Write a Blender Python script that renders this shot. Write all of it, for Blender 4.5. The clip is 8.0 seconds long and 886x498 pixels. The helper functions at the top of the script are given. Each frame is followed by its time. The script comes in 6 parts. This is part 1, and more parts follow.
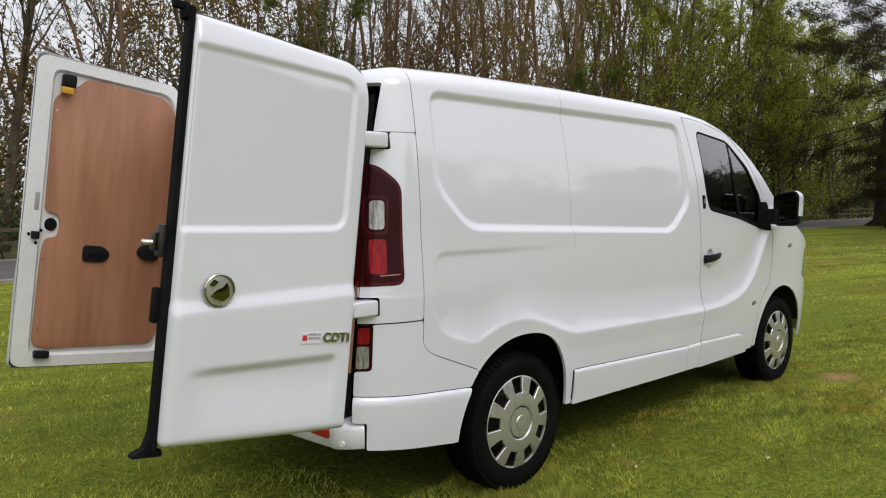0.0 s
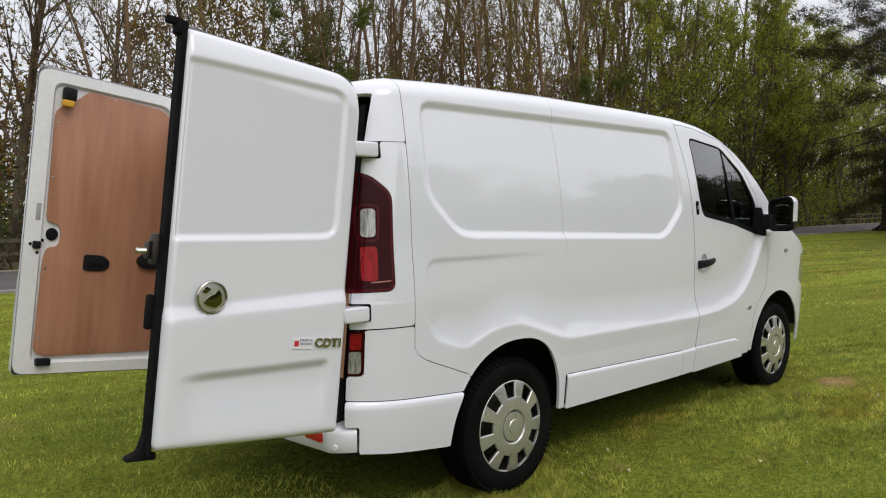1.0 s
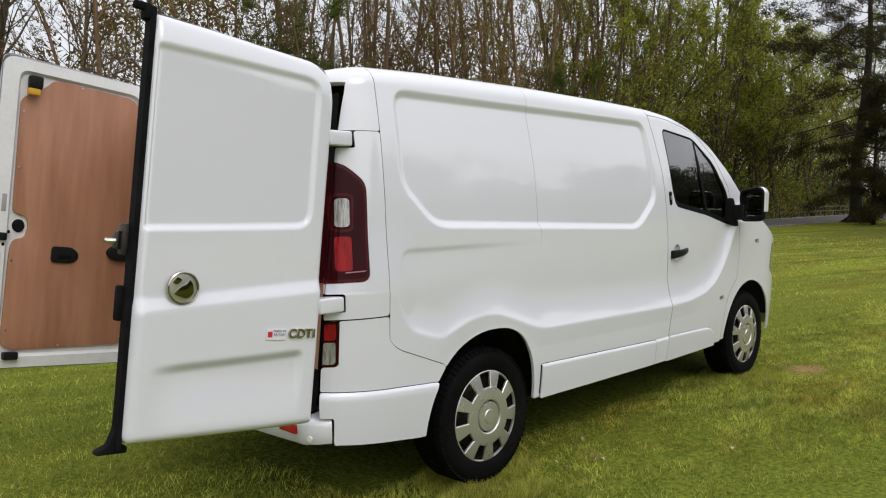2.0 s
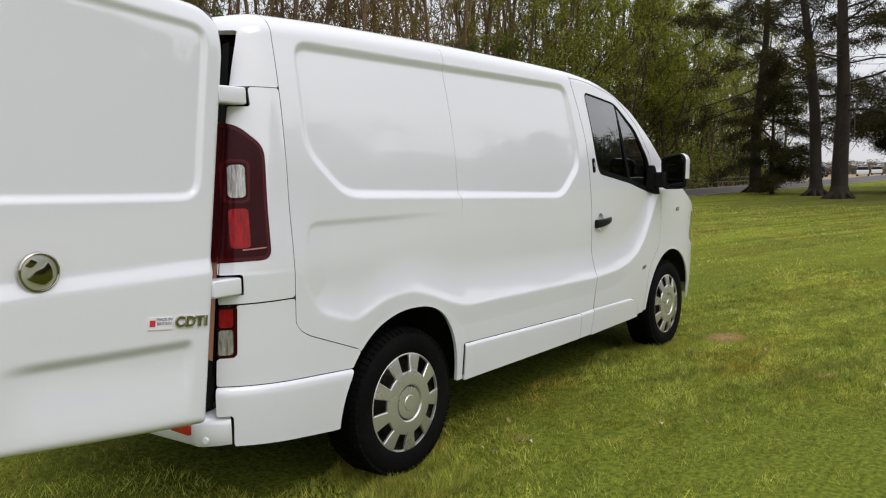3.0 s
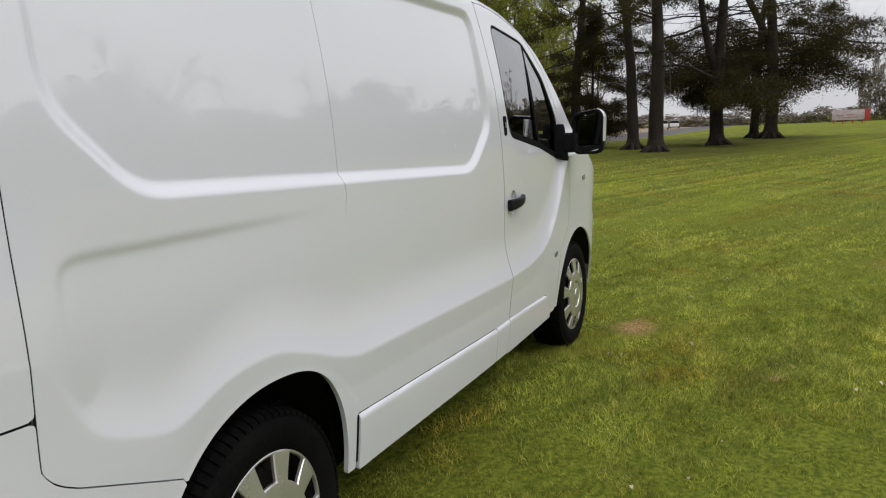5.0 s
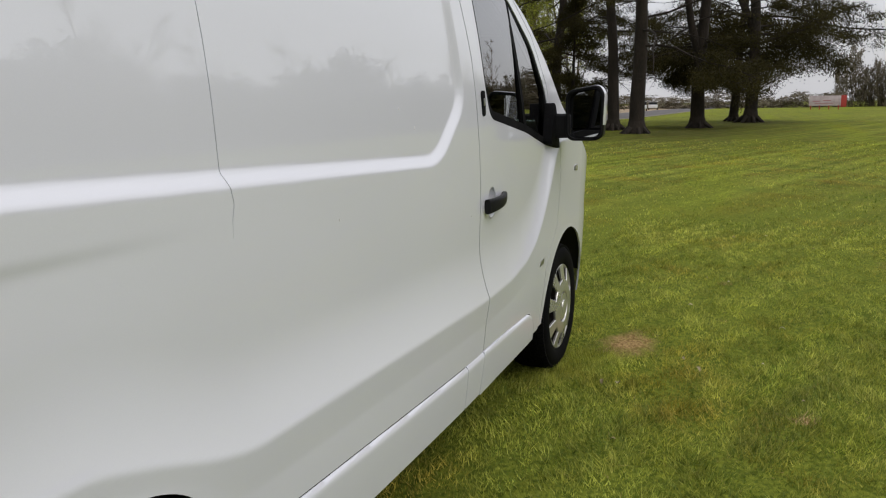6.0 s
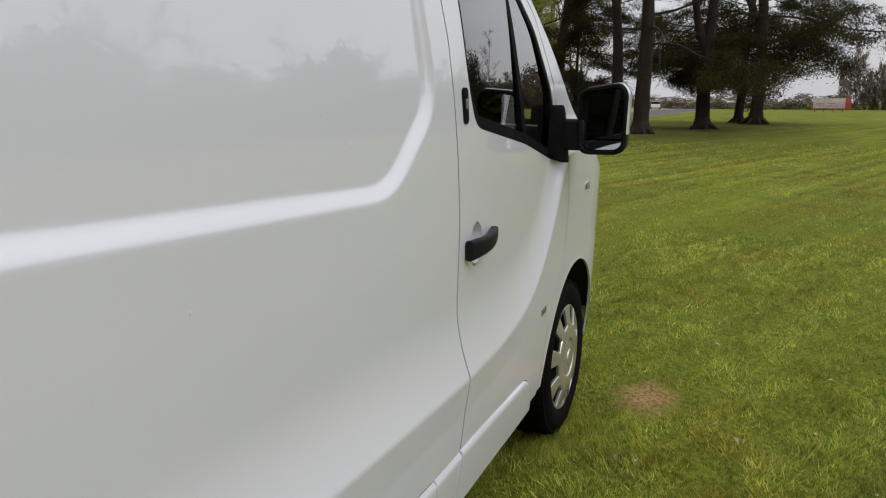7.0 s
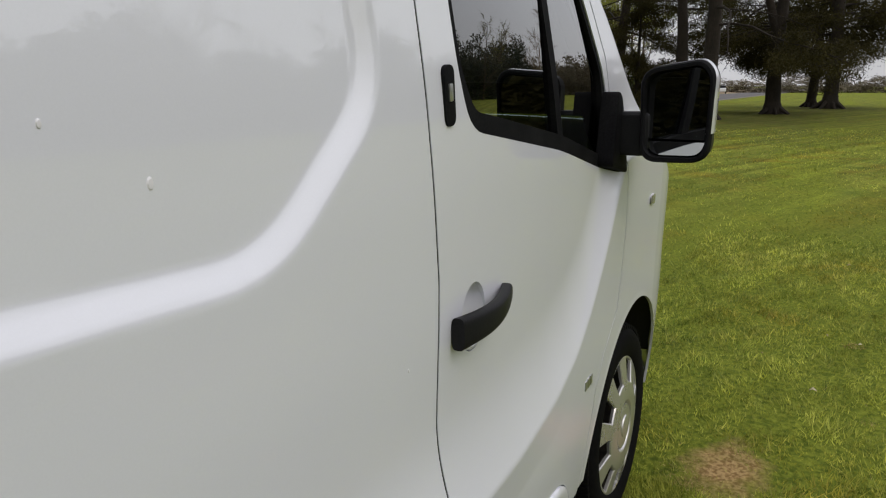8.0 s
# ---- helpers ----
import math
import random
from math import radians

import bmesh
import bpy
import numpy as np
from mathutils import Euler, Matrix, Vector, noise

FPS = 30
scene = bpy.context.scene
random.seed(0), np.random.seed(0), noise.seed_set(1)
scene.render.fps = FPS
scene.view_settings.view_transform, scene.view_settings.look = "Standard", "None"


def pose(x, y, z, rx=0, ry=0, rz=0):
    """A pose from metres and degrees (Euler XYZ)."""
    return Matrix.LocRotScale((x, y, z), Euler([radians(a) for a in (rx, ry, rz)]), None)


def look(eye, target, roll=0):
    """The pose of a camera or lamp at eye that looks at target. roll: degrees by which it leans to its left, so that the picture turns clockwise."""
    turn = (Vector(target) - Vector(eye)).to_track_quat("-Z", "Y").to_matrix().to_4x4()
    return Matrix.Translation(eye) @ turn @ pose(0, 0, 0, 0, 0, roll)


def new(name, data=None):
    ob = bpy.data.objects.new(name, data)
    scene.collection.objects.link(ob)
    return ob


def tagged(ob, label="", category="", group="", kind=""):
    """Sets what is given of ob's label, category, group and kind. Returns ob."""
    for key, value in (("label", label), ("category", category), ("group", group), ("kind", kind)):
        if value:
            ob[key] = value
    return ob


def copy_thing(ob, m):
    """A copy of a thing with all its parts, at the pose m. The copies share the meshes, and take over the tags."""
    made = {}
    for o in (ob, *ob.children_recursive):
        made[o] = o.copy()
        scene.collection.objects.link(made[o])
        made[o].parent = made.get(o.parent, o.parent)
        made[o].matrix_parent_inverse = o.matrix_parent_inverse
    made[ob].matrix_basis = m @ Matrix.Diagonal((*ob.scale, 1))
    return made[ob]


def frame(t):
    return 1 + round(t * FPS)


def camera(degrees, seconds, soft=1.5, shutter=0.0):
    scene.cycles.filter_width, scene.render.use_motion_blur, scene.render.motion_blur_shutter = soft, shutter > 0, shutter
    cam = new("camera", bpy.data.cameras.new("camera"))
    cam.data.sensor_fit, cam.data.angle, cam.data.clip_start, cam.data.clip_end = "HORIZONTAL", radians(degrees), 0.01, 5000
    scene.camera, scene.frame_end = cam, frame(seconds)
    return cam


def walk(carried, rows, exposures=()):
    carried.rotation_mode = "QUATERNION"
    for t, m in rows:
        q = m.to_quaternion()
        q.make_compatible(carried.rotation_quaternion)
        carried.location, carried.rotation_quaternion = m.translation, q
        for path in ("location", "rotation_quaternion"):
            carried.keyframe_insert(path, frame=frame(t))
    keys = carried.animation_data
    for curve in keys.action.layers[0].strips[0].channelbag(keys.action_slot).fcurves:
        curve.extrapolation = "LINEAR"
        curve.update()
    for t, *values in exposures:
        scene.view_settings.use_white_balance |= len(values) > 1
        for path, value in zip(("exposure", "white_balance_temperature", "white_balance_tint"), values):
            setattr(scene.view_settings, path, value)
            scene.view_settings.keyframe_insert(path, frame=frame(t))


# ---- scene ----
cam = camera(60.7, 8.0, soft=1.15)
PATH = [
    (0, (-2.794, -3.273, 1.377), (-1.407, -1.837, 1.26), -0.3),
    (0.5, (-2.79, -3.36, 1.378), (-1.408, -1.917, 1.279), -0.7),
    (1, (-2.784, -3.366, 1.375), (-1.41, -1.916, 1.279), -0.7),
    (2.3, (-2.765, -3.352, 1.346), (-1.309, -1.987, 1.217), -1.1),
    (2.5, (-2.731, -3.335, 1.326), (-1.244, -2.004, 1.187), -1.4),
    (3, (-2.532, -3.143, 1.325), (-0.971, -1.907, 1.141), -1.5),
    (3.5, (-2.355, -2.93, 1.339), (-0.72, -1.798, 1.123), -1.8),
    (4, (-2.076, -2.72, 1.351), (-0.379, -1.691, 1.106), -2.0),
    (4.5, (-1.786, -2.446, 1.355), (-0.048, -1.491, 1.1), -1.9),
    (5, (-1.512, -2.165, 1.375), (0.274, -1.318, 1.066), -2.3),
    (5.2, (-1.369, -2.094, 1.363), (0.427, -1.278, 1.034), -2.1),
    (6.3, (-0.529, -1.801, 1.383), (1.273, -1.023, 0.998), -0.6),
    (6.5, (-0.386, -1.742, 1.383), (1.418, -0.971, 0.993), -0.5),
    (7, (0.027, -1.647, 1.396), (1.827, -0.864, 1.013), 0.2),
    (7.5, (0.432, -1.551, 1.395), (2.209, -0.714, 1.017), 0.1),
    (8, (0.798, -1.456, 1.398), (2.526, -0.541, 0.979), -0.2),
]
walk(cam, [(t, look(eye, target, roll)) for t, eye, target, roll in PATH], exposures=[(0, -0.74), (3, -0.67), (5, -0.83), (8, -0.96)])

# ---- world and light: a bright overcast spring day ----
world = bpy.data.worlds.new("overcast_sky")
scene.world = world
world.use_nodes = True
wn, wl = world.node_tree.nodes, world.node_tree.links
wn.clear()
w_out = wn.new("ShaderNodeOutputWorld")
w_sky = wn.new("ShaderNodeTexSky")
w_sky.sky_type = "NISHITA"
w_sky.sun_disc = False
w_sky.sun_elevation = radians(48)
w_sky.sun_rotation = radians(200)
w_sky.dust_density = 4.0
w_bg_sky = wn.new("ShaderNodeBackground")
w_bg_sky.inputs["Strength"].default_value = 0.05
wl.new(w_sky.outputs[0], w_bg_sky.inputs["Color"])
# cloud deck: brighter overhead than at the horizon, with soft cloud structure
w_co = wn.new("ShaderNodeTexCoord")
w_sep = wn.new("ShaderNodeSeparateXYZ")
wl.new(w_co.outputs["Generated"], w_sep.inputs[0])
w_ramp = wn.new("ShaderNodeMapRange")
w_ramp.inputs["From Min"].default_value = 0.0
w_ramp.inputs["From Max"].default_value = 1.0
w_ramp.inputs["To Min"].default_value = 1.12
w_ramp.inputs["To Max"].default_value = 2.10
wl.new(w_sep.outputs["Z"], w_ramp.inputs["Value"])
w_noise = wn.new("ShaderNodeTexNoise")
w_noise.inputs["Scale"].default_value = 2.6
w_noise.inputs["Detail"].default_value = 5.0
wl.new(w_co.outputs["Generated"], w_noise.inputs["Vector"])
w_cr = wn.new("ShaderNodeMapRange")
w_cr.inputs["From Min"].default_value = 0.3
w_cr.inputs["From Max"].default_value = 0.7
w_cr.inputs["To Min"].default_value = 0.86
w_cr.inputs["To Max"].default_value = 1.15
wl.new(w_noise.outputs["Fac"], w_cr.inputs["Value"])
w_mul = wn.new("ShaderNodeMath")
w_mul.operation = "MULTIPLY"
wl.new(w_ramp.outputs[0], w_mul.inputs[0])
wl.new(w_cr.outputs[0], w_mul.inputs[1])
w_bg = wn.new("ShaderNodeBackground")
w_bg.inputs["Color"].default_value = (0.985, 0.985, 1.03, 1)
wl.new(w_mul.outputs[0], w_bg.inputs["Strength"])
w_add = wn.new("ShaderNodeAddShader")
wl.new(w_bg_sky.outputs[0], w_add.inputs[0])
wl.new(w_bg.outputs[0], w_add.inputs[1])
wl.new(w_add.outputs[0], w_out.inputs["Surface"])

sun_data = bpy.data.lights.new("sun", "SUN")
sun_data.energy = 0.95
sun_data.angle = radians(30)
sun_data.color = (1.0, 0.96, 0.9)
sun = new("sun", sun_data)
sun.matrix_world = look((-6, -62, 76), (0, 0, 0))

# ---- materials ----
def mat(name, color=(0.8, 0.8, 0.8), rough=0.5, metal=0.0, coat=0.0, coat_rough=0.03, transmission=0.0, ior=1.45, spec=0.5, coat_ior=1.5):
    m = bpy.data.materials.new(name)
    m.use_nodes = True
    b = m.node_tree.nodes["Principled BSDF"]
    b.inputs["Base Color"].default_value = (*color, 1)
    b.inputs["Roughness"].default_value = rough
    b.inputs["Metallic"].default_value = metal
    b.inputs["Coat Weight"].default_value = coat
    b.inputs["Coat Roughness"].default_value = coat_rough
    b.inputs["Transmission Weight"].default_value = transmission
    b.inputs["IOR"].default_value = ior
    b.inputs["Coat IOR"].default_value = coat_ior
    b.inputs["Specular IOR Level"].default_value = spec
    return m


def noisy(m, dark, light, scale=8.0, detail=6.0, fine=60.0, bump=0.0, bump_dist=0.01, stretch=(1, 1, 1), rough=None, low=0.35, high=0.65, island=0.0, rand=0.0):
    """Two-scale colour variation from dark to light, with optional bump, in the object's metres."""
    n, l = m.node_tree.nodes, m.node_tree.links
    b = n["Principled BSDF"]
    co = n.new("ShaderNodeTexCoord")
    mp = n.new("ShaderNodeMapping")
    mp.inputs["Scale"].default_value = stretch
    l.new(co.outputs["Object"], mp.inputs["Vector"])
    a = n.new("ShaderNodeTexNoise")
    a.inputs["Scale"].default_value = scale
    a.inputs["Detail"].default_value = detail
    l.new(mp.outputs[0], a.inputs["Vector"])
    f = n.new("ShaderNodeTexNoise")
    f.inputs["Scale"].default_value = fine
    f.inputs["Detail"].default_value = 3.0
    l.new(mp.outputs[0], f.inputs["Vector"])
    mx = n.new("ShaderNodeMath")
    mx.operation = "MULTIPLY_ADD"
    mx.inputs[1].default_value = 0.4
    l.new(f.outputs["Fac"], mx.inputs[0])
    sc = n.new("ShaderNodeMath")
    sc.operation = "MULTIPLY"
    sc.inputs[1].default_value = 0.6
    l.new(a.outputs["Fac"], sc.inputs[0])
    l.new(sc.outputs[0], mx.inputs[2])
    last = mx.outputs[0]
    if island or rand:
        src = n.new("ShaderNodeNewGeometry").outputs["Random Per Island"] if island else n.new("ShaderNodeObjectInfo").outputs["Random"]
        ad = n.new("ShaderNodeMath")
        ad.operation = "MULTIPLY_ADD"
        ad.inputs[1].default_value = island or rand
        l.new(src, ad.inputs[0])
        sb = n.new("ShaderNodeMath")
        sb.operation = "SUBTRACT"
        sb.inputs[1].default_value = (island or rand) / 2
        l.new(last, sb.inputs[0])
        l.new(sb.outputs[0], ad.inputs[2])
        last = ad.outputs[0]
    mr = n.new("ShaderNodeMapRange")
    mr.inputs["From Min"].default_value = low
    mr.inputs["From Max"].default_value = high
    l.new(last, mr.inputs["Value"])
    cm = n.new("ShaderNodeMix")
    cm.data_type = "RGBA"
    cm.inputs["A"].default_value = (*dark, 1)
    cm.inputs["B"].default_value = (*light, 1)
    l.new(mr.outputs[0], cm.inputs["Factor"])
    l.new(cm.outputs["Result"], b.inputs["Base Color"])
    if bump:
        bp = n.new("ShaderNodeBump")
        bp.inputs["Strength"].default_value = bump
        bp.inputs["Distance"].default_value = bump_dist
        l.new(mx.outputs[0], bp.inputs["Height"])
        l.new(bp.outputs[0], b.inputs["Normal"])
    if rough:
        rr = n.new("ShaderNodeMapRange")
        rr.inputs["To Min"].default_value = rough[0]
        rr.inputs["To Max"].default_value = rough[1]
        l.new(a.outputs["Fac"], rr.inputs["Value"])
        l.new(rr.outputs[0], b.inputs["Roughness"])
    return m


def leafy(m, amount=0.35):
    """Light that passes through leaves and blades."""
    n, l = m.node_tree.nodes, m.node_tree.links
    b = n["Principled BSDF"]
    tr = n.new("ShaderNodeBsdfTranslucent")
    src = b.inputs["Base Color"].links[0].from_socket if b.inputs["Base Color"].links else None
    if src:
        l.new(src, tr.inputs["Color"])
    else:
        tr.inputs["Color"].default_value = b.inputs["Base Color"].default_value
    ms = n.new("ShaderNodeMixShader")
    ms.inputs["Fac"].default_value = amount
    l.new(b.outputs[0], ms.inputs[1])
    l.new(tr.outputs[0], ms.inputs[2])
    l.new(ms.outputs[0], n["Material Output"].inputs["Surface"])
    return m


def lawn_tone(m, colour, stripe=0.36, mottle=0.44):
    """Mowing stripes half a metre wide and tufty mottling, multiplied on to a lawn's colour."""
    n, l = m.node_tree.nodes, m.node_tree.links
    co = n.new("ShaderNodeTexCoord")
    turn = n.new("ShaderNodeMapping")
    turn.inputs["Rotation"].default_value = (0, 0, radians(18))
    l.new(co.outputs["Object"], turn.inputs["Vector"])
    for scale, stretch, amount, lo, hi in ((1.0, (0.06, 2.4, 0.0), stripe, 0.38, 0.62), (4.2, (0.6, 1.3, 0.0), mottle, 0.34, 0.66), (15.0, (0.8, 1.1, 0.0), mottle * 1.1, 0.36, 0.64)):
        mp = n.new("ShaderNodeMapping")
        mp.inputs["Scale"].default_value = stretch
        l.new(turn.outputs[0], mp.inputs["Vector"])
        t = n.new("ShaderNodeTexNoise")
        t.inputs["Scale"].default_value = scale
        t.inputs["Detail"].default_value = 3.0
        l.new(mp.outputs[0], t.inputs["Vector"])
        r = n.new("ShaderNodeMapRange")
        r.inputs["From Min"].default_value, r.inputs["From Max"].default_value = lo, hi
        r.inputs["To Min"].default_value, r.inputs["To Max"].default_value = 1 - amount / 2, 1 + amount / 2
        l.new(t.outputs["Fac"], r.inputs["Value"])
        x = n.new("ShaderNodeMix")
        x.data_type = "RGBA"
        x.blend_type = "MULTIPLY"
        x.inputs["Factor"].default_value = 1.0
        l.new(colour, x.inputs["A"])
        l.new(r.outputs[0], x.inputs["B"])
        colour = x.outputs["Result"]
    # dry, browner areas
    t = n.new("ShaderNodeTexNoise")
    t.inputs["Scale"].default_value = 0.9
    t.inputs["Detail"].default_value = 5.0
    l.new(turn.outputs[0], t.inputs["Vector"])
    r = n.new("ShaderNodeMapRange")
    r.inputs["From Min"].default_value, r.inputs["From Max"].default_value = 0.52, 0.70
    l.new(t.outputs["Fac"], r.inputs["Value"])
    x = n.new("ShaderNodeMix")
    x.data_type = "RGBA"
    x.blend_type = "MULTIPLY"
    x.inputs["B"].default_value = (1.02, 0.80, 0.75, 1)
    l.new(r.outputs[0], x.inputs["Factor"])
    l.new(colour, x.inputs["A"])
    colour = x.outputs["Result"]
    l.new(colour, n["Principled BSDF"].inputs["Base Color"])
    return colour


def thin_glass(name, tint, gloss=0.09):
    m = bpy.data.materials.new(name)
    m.use_nodes = True
    n, l = m.node_tree.nodes, m.node_tree.links
    n.clear()
    out = n.new("ShaderNodeOutputMaterial")
    tr = n.new("ShaderNodeBsdfTransparent")
    tr.inputs["Color"].default_value = (*tint, 1)
    gl = n.new("ShaderNodeBsdfGlossy")
    gl.inputs["Roughness"].default_value = 0.0
    gl.inputs["Color"].default_value = (1, 1, 1, 1)
    fr = n.new("ShaderNodeFresnel")
    fr.inputs["IOR"].default_value = 1.55
    mr = n.new("ShaderNodeMath")
    mr.operation = "MULTIPLY_ADD"
    mr.inputs[1].default_value = 1.5
    mr.inputs[2].default_value = gloss
    mr.use_clamp = True
    l.new(fr.outputs[0], mr.inputs[0])
    mx = n.new("ShaderNodeMixShader")
    l.new(mr.outputs[0], mx.inputs["Fac"])
    l.new(tr.outputs[0], mx.inputs[1])
    l.new(gl.outputs[0], mx.inputs[2])
    l.new(mx.outputs[0], out.inputs["Surface"])
    return m


M_WHITE = noisy(mat("white_paint", (0.79, 0.80, 0.79), 0.5, coat=1.0, coat_rough=0.006, coat_ior=1.9, spec=0.3), (0.727, 0.738, 0.805), (0.764, 0.776, 0.843), scale=1.1, fine=420.0, low=0.3, high=0.7)
M_WHITE_IN = noisy(mat("white_inner_paint", (0.75, 0.75, 0.74), 0.45, coat=0.4), (0.72, 0.73, 0.74), (0.81, 0.82, 0.83), scale=3.0)
M_BLACK = noisy(mat("black_plastic", (0.02, 0.02, 0.02), 0.45, spec=0.14), (0.009, 0.009, 0.010), (0.018, 0.018, 0.019), scale=6, fine=300, bump=0.15, bump_dist=0.002)
M_RUBBER = noisy(mat("tyre_rubber", (0.02, 0.02, 0.02), 0.75, spec=0.06), (0.0035, 0.0035, 0.004), (0.009, 0.0088, 0.0086), scale=5, fine=90, bump=0.2, bump_dist=0.002)
M_SEAL = noisy(mat("rubber_seal", (0.015, 0.015, 0.016), 0.6, spec=0.03), (0.006, 0.006, 0.007), (0.014, 0.014, 0.015), scale=12, fine=200)
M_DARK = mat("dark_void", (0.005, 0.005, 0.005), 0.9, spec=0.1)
M_UNDER = noisy(mat("underbody", (0.02, 0.02, 0.02), 0.8), (0.005, 0.005, 0.005), (0.014, 0.013, 0.012), scale=4)
M_CAP = noisy(mat("silver_plastic", (0.55, 0.55, 0.54), 0.3, metal=0.72, coat=0.3), (0.56, 0.55, 0.53), (0.66, 0.65, 0.63), scale=5, fine=300, rough=(0.22, 0.34))
M_STEEL = noisy(mat("dark_steel", (0.05, 0.05, 0.05), 0.5, metal=0.6), (0.03, 0.03, 0.03), (0.09, 0.075, 0.06), scale=14)
M_LETTER = mat("dark_chrome", (0.42, 0.40, 0.33), 0.16, metal=1.0)
M_ZINC = noisy(mat("zinc", (0.55, 0.55, 0.54), 0.35, metal=0.9), (0.42, 0.42, 0.41), (0.62, 0.62, 0.6), scale=30)
M_BADGE = mat("badge_field", (0.60, 0.60, 0.57), 0.34, metal=0.8)
M_BADGE_DARK = mat("badge_relief", (0.20, 0.19, 0.13), 0.16, metal=1.0)
M_PLY = noisy(mat("plywood", (0.4, 0.2, 0.12), 0.5, coat=0.15, coat_rough=0.25), (0.28, 0.120, 0.064), (0.45, 0.222, 0.132), scale=1.1, detail=8, fine=5, stretch=(5, 5, 0.6), low=0.32, high=0.66, bump=0.05, bump_dist=0.002)
M_LAMP_DARK = mat("dark_red_lens", (0.030, 0.0006, 0.002), 0.25, coat=0.18, coat_rough=0.01, spec=0.08)
M_LAMP_RIM = mat("deep_red_lens", (0.065, 0.002, 0.004), 0.2, coat=0.3, spec=0.1)
M_LAMP_RED = noisy(mat("red_lens", (0.5, 0.012, 0.012), 0.3, coat=0.3, spec=0.2), (0.085, 0.001, 0.003), (0.44, 0.004, 0.010), scale=14, fine=120, stretch=(1, 1, 0.2))
M_LAMP_PINK = mat("pink_lens", (0.42, 0.16, 0.15), 0.2, coat=0.4)
M_LAMP_CLEAR = noisy(mat("clear_lens", (0.6, 0.6, 0.58), 0.12, metal=0.35, coat=0.6), (0.10, 0.10, 0.10), (0.62, 0.61, 0.59), scale=22, fine=90, stretch=(3, 3, 0.3))
M_GLASS = thin_glass("window_glass", (0.27, 0.35, 0.32), 0.10)
M_MIRROR = mat("mirror_glass", (0.72, 0.74, 0.75), 0.01, metal=1.0)
M_SEAT = noisy(mat("seat_fabric", (0.03, 0.03, 0.033), 0.9), (0.02, 0.02, 0.022), (0.045, 0.045, 0.05), scale=30, fine=300)
M_DASH = noisy(mat("dash_plastic", (0.03, 0.03, 0.032), 0.6), (0.02, 0.02, 0.022), (0.04, 0.04, 0.043), scale=12, fine=200)
M_LINER = noisy(mat("grey_lining", (0.25, 0.25, 0.25), 0.7), (0.2, 0.2, 0.2), (0.3, 0.3, 0.3), scale=5)
M_RED = mat("red_reflector", (0.5, 0.01, 0.015), 0.2, coat=0.6)
M_STICKER = mat("sticker_white", (0.74, 0.73, 0.76), 0.45)
M_STICKER_RED = mat("sticker_red", (0.55, 0.03, 0.05), 0.45)
M_STICKER_BLUE = mat("sticker_blue", (0.09, 0.08, 0.22), 0.45)
M_YELLOW = mat("yellow_plastic", (0.62, 0.33, 0.02), 0.45)
M_GREYPL = mat("grey_label", (0.35, 0.35, 0.34), 0.5)
M_ASPHALT = noisy(mat("asphalt", (0.055, 0.053, 0.052), 0.9), (0.065, 0.060, 0.057), (0.115, 0.105, 0.100), scale=0.8, fine=40, bump=0.3, bump_dist=0.01)
M_KERB = noisy(mat("kerb_stone", (0.25, 0.23, 0.2), 0.9), (0.17, 0.15, 0.13), (0.3, 0.28, 0.25), scale=3)
M_BARK = noisy(mat("bark", (0.1, 0.075, 0.055), 0.95), (0.052, 0.038, 0.025), (0.160, 0.115, 0.074), scale=3, fine=30, stretch=(1, 1, 0.25), bump=0.6, bump_dist=0.02)
M_BARK_RED = noisy(mat("reddish_bark", (0.13, 0.08, 0.05), 0.95), (0.085, 0.053, 0.030), (0.245, 0.156, 0.088), scale=3, fine=30, stretch=(1, 1, 0.25))
M_BARK_PINE = noisy(mat("pine_bark", (0.06, 0.045, 0.035), 0.95), (0.012, 0.009, 0.006), (0.036, 0.027, 0.019), scale=3, fine=26, stretch=(1, 1, 0.3), bump=0.8, bump_dist=0.04)
M_LEAF = leafy(noisy(mat("spring_leaf", (0.1, 0.14, 0.03), 0.6), (0.13, 0.165, 0.015), (0.42, 0.44, 0.045), scale=0.35, fine=3, island=0.5), 0.5)
M_LEAF_YEL = leafy(noisy(mat("young_leaf", (0.17, 0.17, 0.04), 0.6), (0.17, 0.168, 0.018), (0.42, 0.385, 0.045), scale=0.35, fine=3, island=0.5), 0.5)
M_BUD = leafy(noisy(mat("bud_leaf", (0.17, 0.11, 0.06), 0.7), (0.095, 0.061, 0.014), (0.225, 0.146, 0.034), scale=0.4, fine=3, island=0.6), 0.25)
M_LEAF_DARK = leafy(noisy(mat("ivy_leaf", (0.04, 0.06, 0.018), 0.5), (0.02, 0.034, 0.008), (0.065, 0.09, 0.022), scale=0.4, fine=3, island=0.5), 0.2)
M_LEAF_IVY = leafy(noisy(mat("evergreen_leaf", (0.08, 0.1, 0.02), 0.5), (0.060, 0.092, 0.012), (0.190, 0.235, 0.032), scale=0.5, fine=3, island=0.5), 0.3)
M_LEAF_FAR = leafy(noisy(mat("distant_leaf", (0.08, 0.09, 0.05), 0.8), (0.032, 0.036, 0.020), (0.08, 0.077, 0.042), scale=0.2, fine=2, island=0.4), 0.3)
M_TWIG_FAR = noisy(mat("distant_twigs", (0.15, 0.13, 0.1), 0.9), (0.120, 0.100, 0.064), (0.205, 0.172, 0.110), scale=0.06, fine=1, island=0.15)
